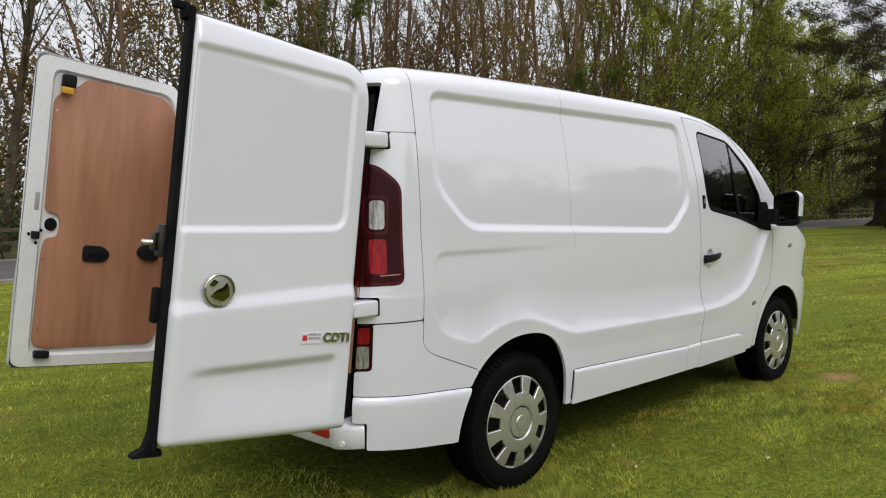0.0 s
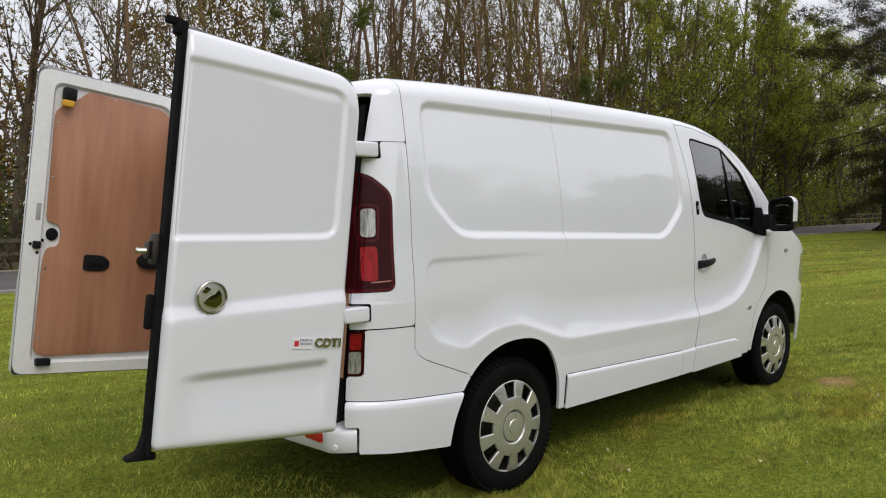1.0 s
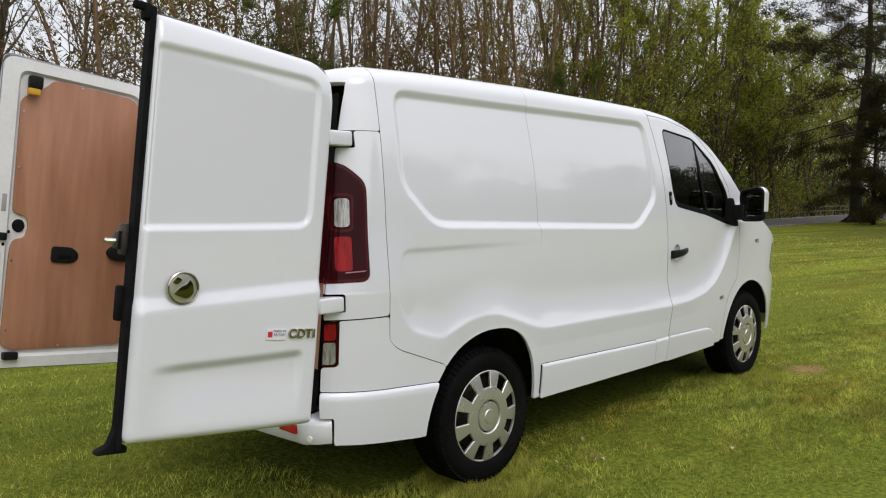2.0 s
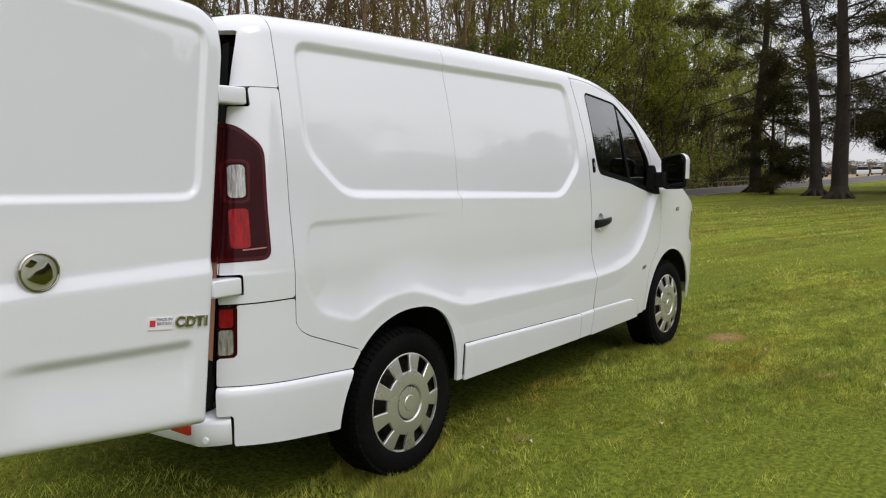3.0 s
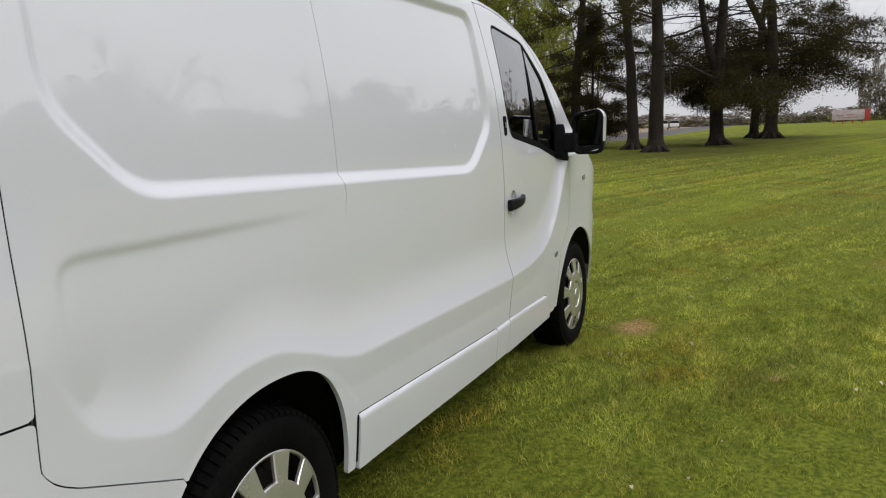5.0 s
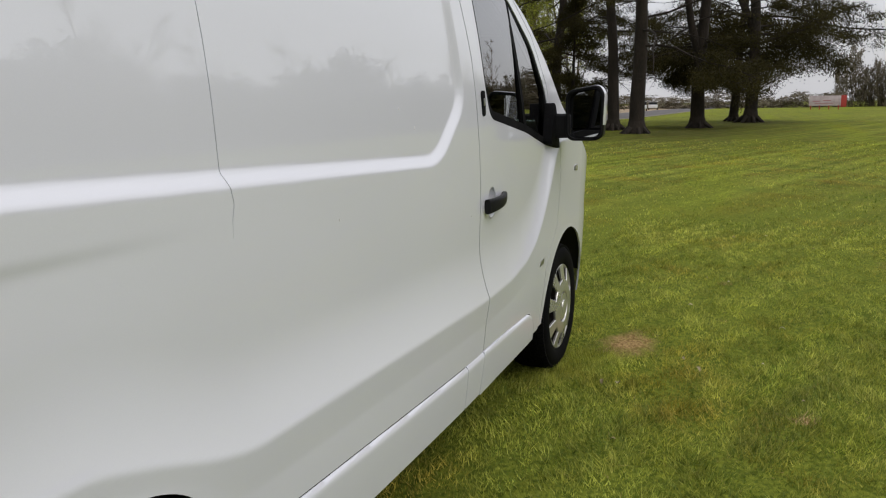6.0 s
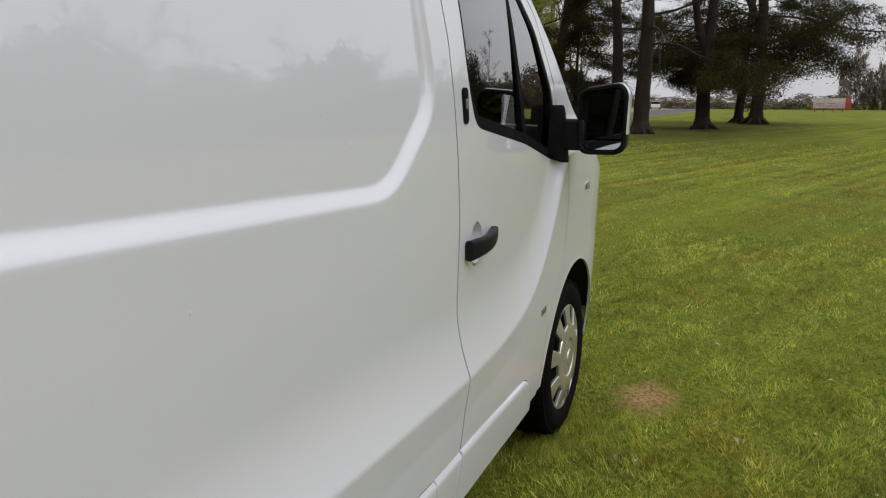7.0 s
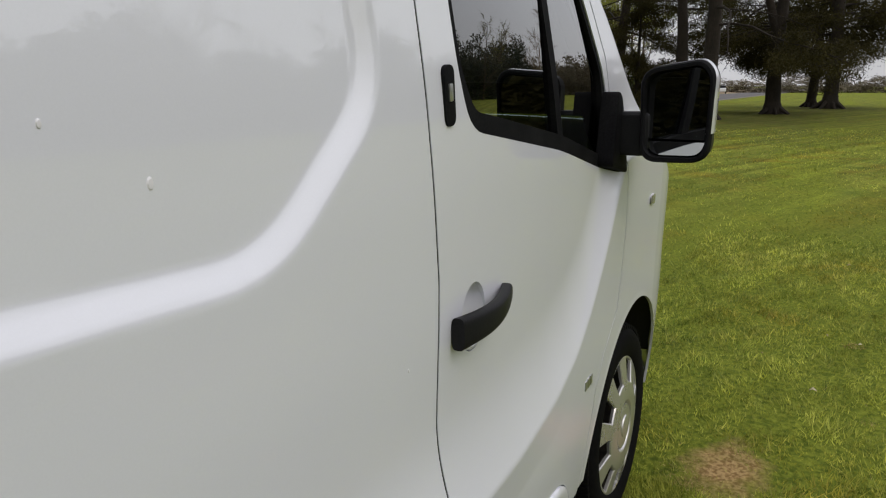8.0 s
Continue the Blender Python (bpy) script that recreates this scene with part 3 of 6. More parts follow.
for side in (-1, 1):
    word_side = "right" if side < 0 else "left"
    part("side_panel", skin("side_panel", M([SX + 0.67 - 0.7 * g, seam_m - SX - seam_g, SZ - low_seam, arch_r, notch, SZ - 0.343, upper - g]), side, 0, 0.016), M_WHITE, van, "white pressed steel load-bay side panel")
    part("side_panel", skin("side_panel", M([SX - seam_m - seam_g, seam_b - SX - g, notch, arch_r, SZ - 0.343, upper - g]), side, 0, 0.016), M_WHITE, van, "white pressed steel load-bay side panel")
    part("rear_pillar_cover", skin("rear_pillar_cover", M([-0.67 - 0.5 * g - SX, SZ - 0.898, 1.677 - g - SZ, -lamp_d - 0.002, -hinge_a, -hinge_b, tail]), side), M_WHITE, van)
    part("rear_roof_corner", skin("rear_roof_corner", M([-0.67 - 0.5 * g - SX, SZ - 1.677, upper - g, tail]), side), M_WHITE, van)
    part("lower_rear_quarter", skin("lower_rear_quarter", M([0.898 - 2 * g - SZ, SZ - bump_line - 0.001, arch_r, np.maximum(-0.67 - 0.5 * g - SX, low_seam - 1.4 * g - SZ), -0.3 - SX, -fog_d - 0.002, tail]), side, 0, 0.018), M_WHITE, van)
    part("bumper_side", skin("bumper_side", M([bump_line - g - SZ, arch_r, -0.3 - SX, SZ - np.interp(SX, [-1.0, -0.9, -0.48, -0.3], [0.382, 0.382, 0.327, 0.32]), np.maximum(SX + 0.918, SZ - 0.497), tail]), side, 0.020 * np.sqrt(np.clip(1 - (1 - np.clip((bump_line - SZ) / 0.04, 0, 1)) ** 2, 0, 1)) - 0.004, 0.02), M_WHITE, van, "white painted bumper wrap")
    part("sill_moulding", skin("sill_moulding", M([SX - 0.387, 1.588 - SX, 0.519 - 0.032 * (SX - 0.38) - SZ, SZ - 0.337 + 0.01 * (SX - 0.38)]), side, 0.013 * shoulder(0.519 - 0.032 * (SX - 0.38) - SZ, 0.020) - 0.003, 0.016), M_WHITE, van)
    part("sill_moulding", skin("sill_moulding", M([SX - 1.592, seam_b - g - SX, 0.481 - SZ, SZ - 0.325]), side, 0.013 * shoulder(0.481 - SZ, 0.020) - 0.003, 0.016), M_WHITE, van)
    part("sill_moulding", skin("sill_moulding", M([SX - seam_b - g, sill_d - g, SZ - 0.318]), side, 0.013 * shoulder(sill_d, 0.020) - 0.003, 0.016), M_WHITE, van)
    door = part("cab_door", skin("cab_door", M([door_d - g, -win_d, -sill_d - 0.0005, arch_f, SZ - 0.33, bowl * 0.05]), side, 0, 0.03), M_WHITE, van, "white cab door with black window surround")
    part("window_seal", skin("window_seal", M([win_d - 0.0005, seal_w - win_d]), side, -0.003, 0.02), M_SEAL, door)
    bar = (SX - 2.225) - (1.785 - SZ) * 0.31
    part("glass", skin("glass", M([win_d - seal_w + 0.004, -bar - 0.016]), side, 0.035 * (SZ - 1.52) - 0.012, 0), M_GLASS, door, "tinted side window glass")
    part("quarter_glass", skin("quarter_glass", M([win_d - seal_w + 0.004, bar - 0.012]), side, 0.035 * (SZ - 1.52) - 0.012, 0), M_GLASS, door, "tinted side window glass")
    part("window_divider", skin("window_divider", M([win_d - 0.02, 0.018 - np.abs(bar + 0.002)]), side, -0.006, 0.02), M_SEAL, door)
    part("front_wing", skin("front_wing", M([-door_d - g, np.maximum(SX - seam_b - g, SX - 2.9), arch_f, -screen_d, np.maximum(upper - g, SX - 2.0), SZ - np.interp(SX, [3.3, 3.45], [0.34, 0.30]), -head_d - 0.002, -grille_d, -sill_d - g]), side, 0, 0.009), M_WHITE, van, "white front wing, pillar and bonnet half")
    part("windscreen", skin("windscreen", screen_d - 0.004, side, -0.008, 0), M_GLASS, van)
    part("headlamp", skin("headlamp", head_d, side, -0.002, 0.02), M_LAMP_CLEAR, van)
    part("grille", skin("grille", grille_d - 0.002, side, -0.01, 0.02), M_BLACK, van)
    part("roof", skin("roof", M([-upper, 2.10 - SX, SZ - 1.6]), side, 0, 0.02), M_WHITE, van)
    # added black sheet behind the skin, its colour stands in for the unlit inside
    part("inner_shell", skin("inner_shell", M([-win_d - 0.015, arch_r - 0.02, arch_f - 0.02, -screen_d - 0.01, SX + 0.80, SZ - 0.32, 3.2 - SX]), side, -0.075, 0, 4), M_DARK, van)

    # black seal deep in the gaps between the panels
    for gap in (M([0.006 - np.abs(SX - seam_b), SZ - 0.36, 1.93 - SZ]), M([0.004 - np.abs(SX + 0.67), SZ - 0.79, 1.93 - SZ]), M([0.004 - np.abs(SZ - 0.895), -0.674 - SX, tail, -hinge_b]),
                M([0.006 - np.abs(SZ - 1.677), -0.676 - SX, tail, -hinge_a]), M([0.006 - np.abs(SZ - bump_line), -0.33 - SX, arch_r - 0.01, tail]), M([0.006 - np.abs(door_d), SX - 2.6, arch_f - 0.01]), M([0.006 - np.abs(SZ - 0.521 + 0.032 * (SX - 0.38)), SX - 0.40, 1.58 - SX])):
        part("panel_gap_seal", skin("panel_gap_seal", gap, side, -0.0014, 0, 1), M_SEAL, van)
    part("sill_end_seal", skin("sill_end_seal", M([SX - 0.3795, 0.3875 - SX, 0.519 - SZ, SZ - 0.36]), side, 0.003, 0.01, 1), M_SEAL, van)

    # tail lamp and fog lamp
    lamp = part("tail_lamp", skin("tail_lamp", M([lamp_d - 0.001, SY - 0.80]), side, 0.004, 0.03), M_LAMP_DARK, van, "tall dark red tail lamp with a clear lens")
    part("lens_rim", skin("lens_rim", M([lamp_d - 0.001, 0.013 - lamp_d, SY - 0.80]), side, 0.0048, 0.003), M_LAMP_RIM, lamp, "deep red lens rim")
    part("clear_lens", skin("clear_lens", sdf(SX, SZ, rounded([(-0.878, 1.277), (-0.830, 1.277), (-0.825, 1.395), (-0.870, 1.395)], 0.015)), side, 0.0055, 0.004), M_LAMP_CLEAR, lamp, "clear reversing lens")
    part("red_lens", skin("red_lens", sdf(SX, SZ, rounded([(-0.890, 1.096), (-0.833, 1.096), (-0.827, 1.238), (-0.882, 1.238)], 0.012)), side, 0.0055, 0.004), M_LAMP_RED, lamp, "bright red brake lens")
    part("lens_frame", skin("lens_frame", M([0.011 - np.abs(sdf(SX, SZ, rounded([(-0.884, 1.268), (-0.826, 1.268), (-0.820, 1.404), (-0.876, 1.404)], 0.018)) + 0.006) - 0.006]), side, 0.0048, 0.003), M_LAMP_RIM, lamp, "dark red frame round the clear lens")
    part("light_guide", skin("light_guide", sdf(SX, SZ, rounded([(-0.862, 1.087), (-0.778, 1.090), (-0.776, 1.097), (-0.862, 1.092)], 0.002)), side, 0.0056, 0.003), M_LAMP_PINK, lamp, "pale pink light guide strip")
    fog = part("fog_lamp", skin("fog_lamp", M([fog_d - 0.001, tail]), side, 0.001, 0.03), M_LAMP_DARK, van, "small red and clear fog lamp")
    part("red_lens", skin("red_lens", M([fog_d - 0.010, SZ - 0.815, tail - 0.004]), side, 0.003, 0.004), M_LAMP_RED, fog)
    part("clear_lens", skin("clear_lens", M([fog_d - 0.010, 0.806 - SZ, tail - 0.004]), side, 0.003, 0.004), M_LAMP_CLEAR, fog)
    # wheel arch liners
    for cx, r in ((0.0, 0.47), (3.095, 0.46)):
        bm = bmesh.new()
        prof = []
        n = 26
        for i in range(n + 1):
            a = radians((4 if cx < 1 else 16) + (172 if cx < 1 else 160) * i / n)
            px, pz = cx + r * math.cos(a), 0.305 + r * math.sin(a)
            prof.append([bm.verts.new((px, side * y, pz)) for y in (skin_y(px, max(pz, 0.4)) - 0.012, 0.55)])
        for p_, q_ in zip(prof, prof[1:]):
            bm.faces.new((p_[0], p_[1], q_[1], q_[0]))
        bm.faces.new([p_[1] for p_ in prof])
        part("arch_liner", bm, M_UNDER, van)
    # jamb beside the load opening, its shade painted as black, lined with ply, rubber at its foot
    for nm, z0, z1, mt in (("shaded_door_jamb", 0.53, 1.60, M_SEAL), ("shaded_door_jamb", 1.60, 1.83, M_SEAL), ("jamb_lining", 0.70, 1.07, M_PLY), ("jamb_rubber", 0.645, 0.695, M_SEAL), ("jamb_rubber", 0.535, 0.585, M_SEAL)):
        bm = bmesh.new()
        off = 0.0 if nm == "shaded_door_jamb" else 0.006
        zs = np.linspace(z0, z1, 14)
        rings = []
        for z in zs:
            xr = -0.945 + 0.115 * (z - 0.9)
            rings.append([bm.verts.new((xr + dx - off, side * (yy_ - off), z)) for dx, yy_ in ((0.004, 0.852), (0.012, 0.80), (0.05, 0.785), (0.16, 0.78))])
        for p_, q_ in zip(rings, rings[1:]):
            for k in range(3):
                bm.faces.new((p_[k], p_[k + 1], q_[k + 1], q_[k]))
        part(nm, bm, mt, van)
    part("wall_lining", boxed(-0.72, 1.6, min(side * 0.765, side * 0.78), max(side * 0.765, side * 0.78), 0.80, 1.70), M_PLY, van, "plywood load-bay lining")

# rear roof header, floor, bulkhead, underside
part("roof_header", boxed(-0.90, -0.80, -0.70, 0.70, 1.84, 1.955, bevel=0.015), M_WHITE_IN, van)
part("load_floor", boxed(-0.93, 1.62, -0.53, 0.53, 0.555, 0.585), M_PLY, van)
part("bulkhead", boxed(1.62, 1.65, -0.85, 0.85, 0.58, 1.88), M_LINER, van)
part("underbody", boxed(-0.6, 3.7, -0.66, 0.66, 0.25, 0.54, bevel=0.05), M_UNDER, van)
part("underbody", boxed(0.47, 2.63, -0.84, 0.84, 0.315, 0.36, bevel=0.01), M_UNDER, van)
part("underbody", boxed(-0.92, -0.46, -0.78, 0.78, 0.33, 0.54, bevel=0.03), M_UNDER, van)


# rear bumper with a step, swept across the tail
def swept_bumper():
    bm = bmesh.new()
    sec = [(0.10, 0.366), (0.035, 0.368), (0.010, 0.378), (0.0, 0.400), (0.0, 0.466), (0.006, 0.482), (0.022, 0.492), (0.10, 0.505)]
    half = [(-1.020 - 0.018 * (1 - (k / 12) ** 2), 0.755 * k / 12) for k in range(13)]
    half += [(-0.67 - 0.352 * math.sin(a) - 0.008, 0.947 - 0.2 * (1 - math.cos(a))) for a in np.radians(np.linspace(78, 46.5, 12))]
    plan = [(x, -y) for x, y in reversed(half)] + half[1:]
    rings = []
    for i, (x, y) in enumerate(plan):
        a, b = plan[max(i - 1, 0)], plan[min(i + 1, len(plan) - 1)]
        t = Vector((b[0] - a[0], b[1] - a[1])).normalized()
        n = Vector((t.y, -t.x))
        if n.x < 0:
            n = -n
        drop = 0.012 * (abs(y) / 0.9) ** 2
        rings.append([bm.verts.new((x + n.x * d, y + n.y * d, z + (drop if z < 0.45 else 0))) for d, z in sec])
    for p_, q_ in zip(rings, rings[1:]):
        for j in range(len(sec)):
            k = (j + 1) % len(sec)
            bm.faces.new((p_[j], q_[j], q_[k], p_[k]))
    bm.faces.new(rings[0]), bm.faces.new(rings[-1])
    bmesh.ops.recalc_face_normals(bm, faces=bm.faces)
    return bm


rear_bumper = part("rear_bumper", swept_bumper(), M_WHITE, van, "white rear bumper with a step", smooth=40)
for side in (-1, 1):
    part("reflector", boxed(-1.034, -1.010, min(side * 0.650, side * 0.765), max(side * 0.650, side * 0.765), 0.428, 0.466, bevel=0.005), M_RED, rear_bumper, "red reflector")
    bm = bmesh.new()
    lathe(bm, [(0, -0.004), (0.011, -0.004), (0.012, 0.0), (0.0125, 0.004)], 20)
    bmesh.ops.transform(bm, matrix=Matrix.Translation((-1.007, side * 0.832, 0.416)) @ Matrix.Rotation(radians(-90 - side * 25), 4, "Z"), verts=bm.verts)
    part("parking_sensor", bm, M_WHITE_IN, rear_bumper)
part("step_pad", boxed(-1.00, -0.90, -0.78, 0.78, 0.500, 0.512, bevel=0.004), M_BLACK, rear_bumper)


# wheels
def tyre_mesh():
    bm = bmesh.new()
    prof = [(0.212, -0.080), (0.222, -0.094), (0.236, -0.102), (0.262, -0.108), (0.288, -0.107), (0.306, -0.101), (0.318, -0.090), (0.330, -0.072), (0.334, -0.03),
            (0.334, 0.03), (0.330, 0.072), (0.318, 0.090), (0.30, 0.103), (0.262, 0.108), (0.215, 0.098), (0.205, 0.085)]
    lathe(bm, prof, 96)
    return finish(bm, "tyre", 50)


def tread_mesh():
    """Tread blocks between four grooves."""
    bm = bmesh.new()
    n = 72
    for band, (y0, y1) in enumerate(((-0.095, -0.066), (-0.058, -0.024), (-0.017, 0.017), (0.024, 0.058), (0.066, 0.095))):
        for i in range(n):
            a0 = 2 * math.pi * (i + 0.10 + 0.25 * band) / n
            a1 = 2 * math.pi * (i + 0.88 + 0.25 * band) / n
            sk = 0.012
            vs = []
            for r in (0.326, 0.338):
                for a, y in ((a0, y0), (a1, y0), (a1 + sk, y1), (a0 + sk, y1)):
                    rr = r - (0.010 if abs(y) > 0.09 else 0.0)
                    vs.append(bm.verts.new((rr * math.sin(a), y, rr * math.cos(a))))
            bm.faces.new(vs[4:])
            for j in range(4):
                k = (j + 1) % 4
                bm.faces.new((vs[j], vs[k], vs[4 + k], vs[4 + j]))
    bmesh.ops.recalc_face_normals(bm, faces=bm.faces)
    return finish(bm, "tread", 0)


def cap_mesh():
    """Nine-slot hub cap: spokes to a rim ring, a raised boss, slots cut right through."""
    bm = bmesh.new()
    N, sub = 9, 12
    radii = [0.076, 0.082, 0.130, 0.139, 0.156, 0.2085, 0.213, 0.221, 0.227]
    depth = [-0.022, -0.0255, -0.0235, -0.020, -0.016, -0.008, -0.006, 0.000, 0.012]
    n = N * sub
    rings = []
    for r, d in zip(radii, depth):
        ring = []
        for i in range(n):
            a = 2 * math.pi * i / n
            ring.append(bm.verts.new((r * math.sin(a), d, r * math.cos(a))))
        rings.append(ring)
    for k in range(len(radii) - 1):
        for i in range(n):
            j = (i + 1) % n
            if 0.138 <= radii[k] < 0.208 and 3 <= i % sub <= 8:
                continue
            bm.faces.new((rings[k][i], rings[k][j], rings[k + 1][j], rings[k + 1][i]))
    # walls of the slots and the outer fold
    edges = [e for e in bm.edges if e.is_boundary]
    r = bmesh.ops.extrude_edge_only(bm, edges=edges)
    for v in r["geom"]:
        if isinstance(v, bmesh.types.BMVert):
            v.co.y += 0.012
            v.co.x *= 0.985
            v.co.z *= 0.985
    bmesh.ops.recalc_face_normals(bm, faces=bm.faces)
    bm.normal_update()
    rims = [e for e in bm.edges if len(e.link_faces) == 2 and e.calc_face_angle(0) > radians(50)]
    bmesh.ops.bevel(bm, geom=rims, offset=0.0032, segments=1, affect="EDGES", clamp_overlap=True)
    # boss in the middle
    lathe(bm, [(0, -0.0295), (0.028, -0.0290), (0.032, -0.0285), (0.035, -0.0245), (0.064, -0.0240), (0.069, -0.0225), (0.0705, -0.010)], 48)
    bmesh.ops.recalc_face_normals(bm, faces=bm.faces)
    return finish(bm, "hub_cap", 30)


TYRE, TREAD, CAP = tyre_mesh(), tread_mesh(), cap_mesh()
bm = bmesh.new()
lathe(bm, [(0, 0.01), (0.11, 0.01), (0.12, -0.01), (0.165, 0.0), (0.18, 0.03), (0.205, 0.02), (0.214, -0.078), (0.222, -0.084)], 48)
RIM = finish(bm, "rim", 40)
for x in (-0.006, 3.094):
    for side in (-1, 1):
        wheel = new("wheel")
        wheel.parent = van
        wheel.matrix_basis = pose(x, side * (0.812 if x < 1 else 0.790), 0.318, 0, 0, 0 if side < 0 else 180) @ pose(0, 0, 0, 0, 17 if x < 1 else 4, 0)
        part("tyre", TYRE, M_RUBBER, wheel)
        part("tread", TREAD, M_RUBBER, wheel)
        part("rim", RIM, M_STEEL, wheel)
        cap = part("hub_cap", CAP, M_CAP, wheel, "silver plastic hub cap with nine slots")
        cap.matrix_basis = pose(0, -0.091, 0) @ Matrix.Diagonal((1.05, 1, 1.05, 1))


# rear doors, raked like the tail; u runs from the hinge to the free edge, v up the hinge
def door_frame_matrix(side, angle, rake=6.9):
    ax = Vector((math.sin(radians(rake)), 0, math.cos(radians(rake))))
    out = Vector((-math.cos(radians(rake)), 0, math.sin(radians(rake))))
    u = Vector((0, -side, 0)) * math.cos(radians(angle)) + out * math.sin(radians(angle))
    n = ax.cross(u) * (1 if side < 0 else -1)
    if (n.dot(Vector((0, side, 0)))) < 0:
        n = -n
    m = Matrix.Identity(4)
    for i, v in enumerate((u, n, ax)):
        for j in range(3):
            m[j][i] = v[j]
    m.translation = Vector((-1.030, side * 0.875, 0.500))
    return m


DW, DH = 0.765, 1.445


def door_outer(name):
    """Outer skin of a rear door as a relief over (u, v), y outwards, with its own pressings."""
    us, vs = np.linspace(0, DW, 110), np.linspace(0, DH, 206)
    U, V = np.meshgrid(us, vs)
    out = rounded([(0.022, 0.012), (0.030, 0.005), (DW - 0.002, 0.0), (DW, DH - 0.02), (DW - 0.02, DH), (0.10, DH - 0.012), (0.035, DH - 0.06), (0.018, DH - 0.16)], 0.03)
    d = sdf(U, V, out)
    Y = 0.022 + 0.014 * (1 - ((U - DW / 2) / (DW / 2)) ** 2 * 0.5)
    Y -= 0.035 * np.clip((V - 1.30) / 0.145, 0, 1) ** 2
    TIP = 0.13 * (0.38 - U)
    Y += 0.016 * (1 - step01((V - TIP - 0.470) / 0.07))
    Y -= 0.012 * step01((sdf(U, V, rounded([(0.085, 0.770), (0.40, 0.737), (DW + 0.10, 0.692), (DW + 0.10, 1.338), (0.40, 1.355), (0.085, 1.365)], 0.075)) - 0.0) / 0.026) * step01((DW - 0.010 - U) / 0.012)
    Y -= 0.020 * step01(sdf(U, V, rounded([(0.085, 0.03), (DW - 0.04, 0.03), (DW - 0.04, 0.258), (0.085, 0.308)], 0.05)) / 0.040) * step01((V - 0.02) / 0.22) * step01((DW - 0.03 - U) / 0.16)
    Y -= 0.03 * (1 - np.sqrt(np.clip(1 - (1 - np.clip(d / 0.03, 0, 1)) ** 2, 0, 1)))
    co = [(float(a), float(b), float(c)) for a, b, c in zip(U.ravel(), Y.ravel(), V.ravel())]
    R, C = U.shape
    index = {}
    verts, faces = [], []

    def gv_(r, c):
        k = (r, c)
        if k not in index:
            index[k] = len(verts)
            verts.append(np.array([U[r, c], Y[r, c], V[r, c]]))
        return index[k]

    def gc_(a, b):
        k = (a, b) if a < b else (b, a)
        if k not in index:
            t = d[k[0]] / (d[k[0]] - d[k[1]])
            index[k] = len(verts)
            p0, p1 = [np.array([U[q], Y[q], V[q]]) for q in k]
            verts.append(p0 * (1 - t) + p1 * t)
        return index[k]

    pos = d > 0
    for r in range(R - 1):
        for c in range(C - 1):
            ring = [(r, c), (r, c + 1), (r + 1, c + 1), (r + 1, c)]
            poly = []
            for i in range(4):
                a, b = ring[i], ring[(i + 1) % 4]
                if pos[a]:
                    poly.append(gv_(*a))
                if pos[a] != pos[b]:
                    poly.append(gc_(a, b))
            if len(poly) > 2:
                faces.append(tuple(poly))
    seen = {}
    for fc in faces:
        for i in range(len(fc)):
            a, b = fc[i], fc[(i + 1) % len(fc)]
            k = (min(a, b), max(a, b))
            seen[k] = None if k in seen else (a, b)
    deep = {}
    for e in [v for v in seen.values() if v]:
        for v in e:
            if v not in deep:
                deep[v] = len(verts)
                verts.append(np.array([verts[v][0], -0.018, verts[v][2]]))
        faces.append((e[1], e[0], deep[e[0]], deep[e[1]]))
    me = bpy.data.meshes.new(name)
    me.from_pydata([tuple(map(float, p_)) for p_ in verts], [], faces)
    me.polygons.foreach_set("use_smooth", [True] * len(me.polygons))
    me.set_sharp_from_angle(angle=radians(40))
    return me


OUTER = door_outer("outer_skin")
bm = bmesh.new()
prism(bm, rounded([(0.02, 0.02), (DW - 0.005, 0.012), (DW - 0.005, DH - 0.02), (0.05, DH - 0.03), (0.02, DH - 0.16)], 0.04), -0.020, -0.014)
INNER = finish(bm, "inner_skin", 40)
bm = bmesh.new()
ply = rounded([(0.07, 0.105), (0.62, 0.085), (0.675, 0.11), (0.668, 0.54), (0.655, 0.60), (0.600, 0.605), (0.590, 0.675), (0.605, 0.71), (0.668, 0.72), (0.672, 1.25), (0.56, 1.32), (0.52, 1.365), (0.11, 1.355), (0.035, 1.29), (0.035, 0.16)], 0.035, 4)
prism(bm, ply, -0.034, -0.024, 0.0015)
PLY = finish(bm, "plywood_panel", 40)


def lipped_frame():
    """The raised inner border of a door, a pressed step round the plywood."""
    bm = bmesh.new()
    o = rounded([(0.012, 0.012), (DW - 0.004, 0.006), (DW - 0.004, DH - 0.012), (0.04, DH - 0.02), (0.012, DH - 0.16)], 0.05, 6)
    i1 = rounded([(0.022, 0.065), (DW - 0.075, 0.055), (DW - 0.075, DH - 0.065), (0.08, DH - 0.07), (0.022, DH - 0.17)], 0.05, 6)
    i2 = rounded([(0.032, 0.078), (DW - 0.088, 0.068), (DW - 0.088, DH - 0.075), (0.09, DH - 0.08), (0.032, DH - 0.18)], 0.05, 6)
    loops = [[bm.verts.new((a, y, b)) for a, b in lp] for lp, y in ((o, -0.018), (o, -0.040), (i1, -0.042), (i2, -0.022))]
    n = len(o)
    for p_, q_ in zip(loops, loops[1:]):
        for j in range(n):
            bm.faces.new((p_[j], p_[(j + 1) % n], q_[(j + 1) % n], q_[j]))
    bmesh.ops.recalc_face_normals(bm, faces=bm.faces)
    return finish(bm, "inner_frame", 40)


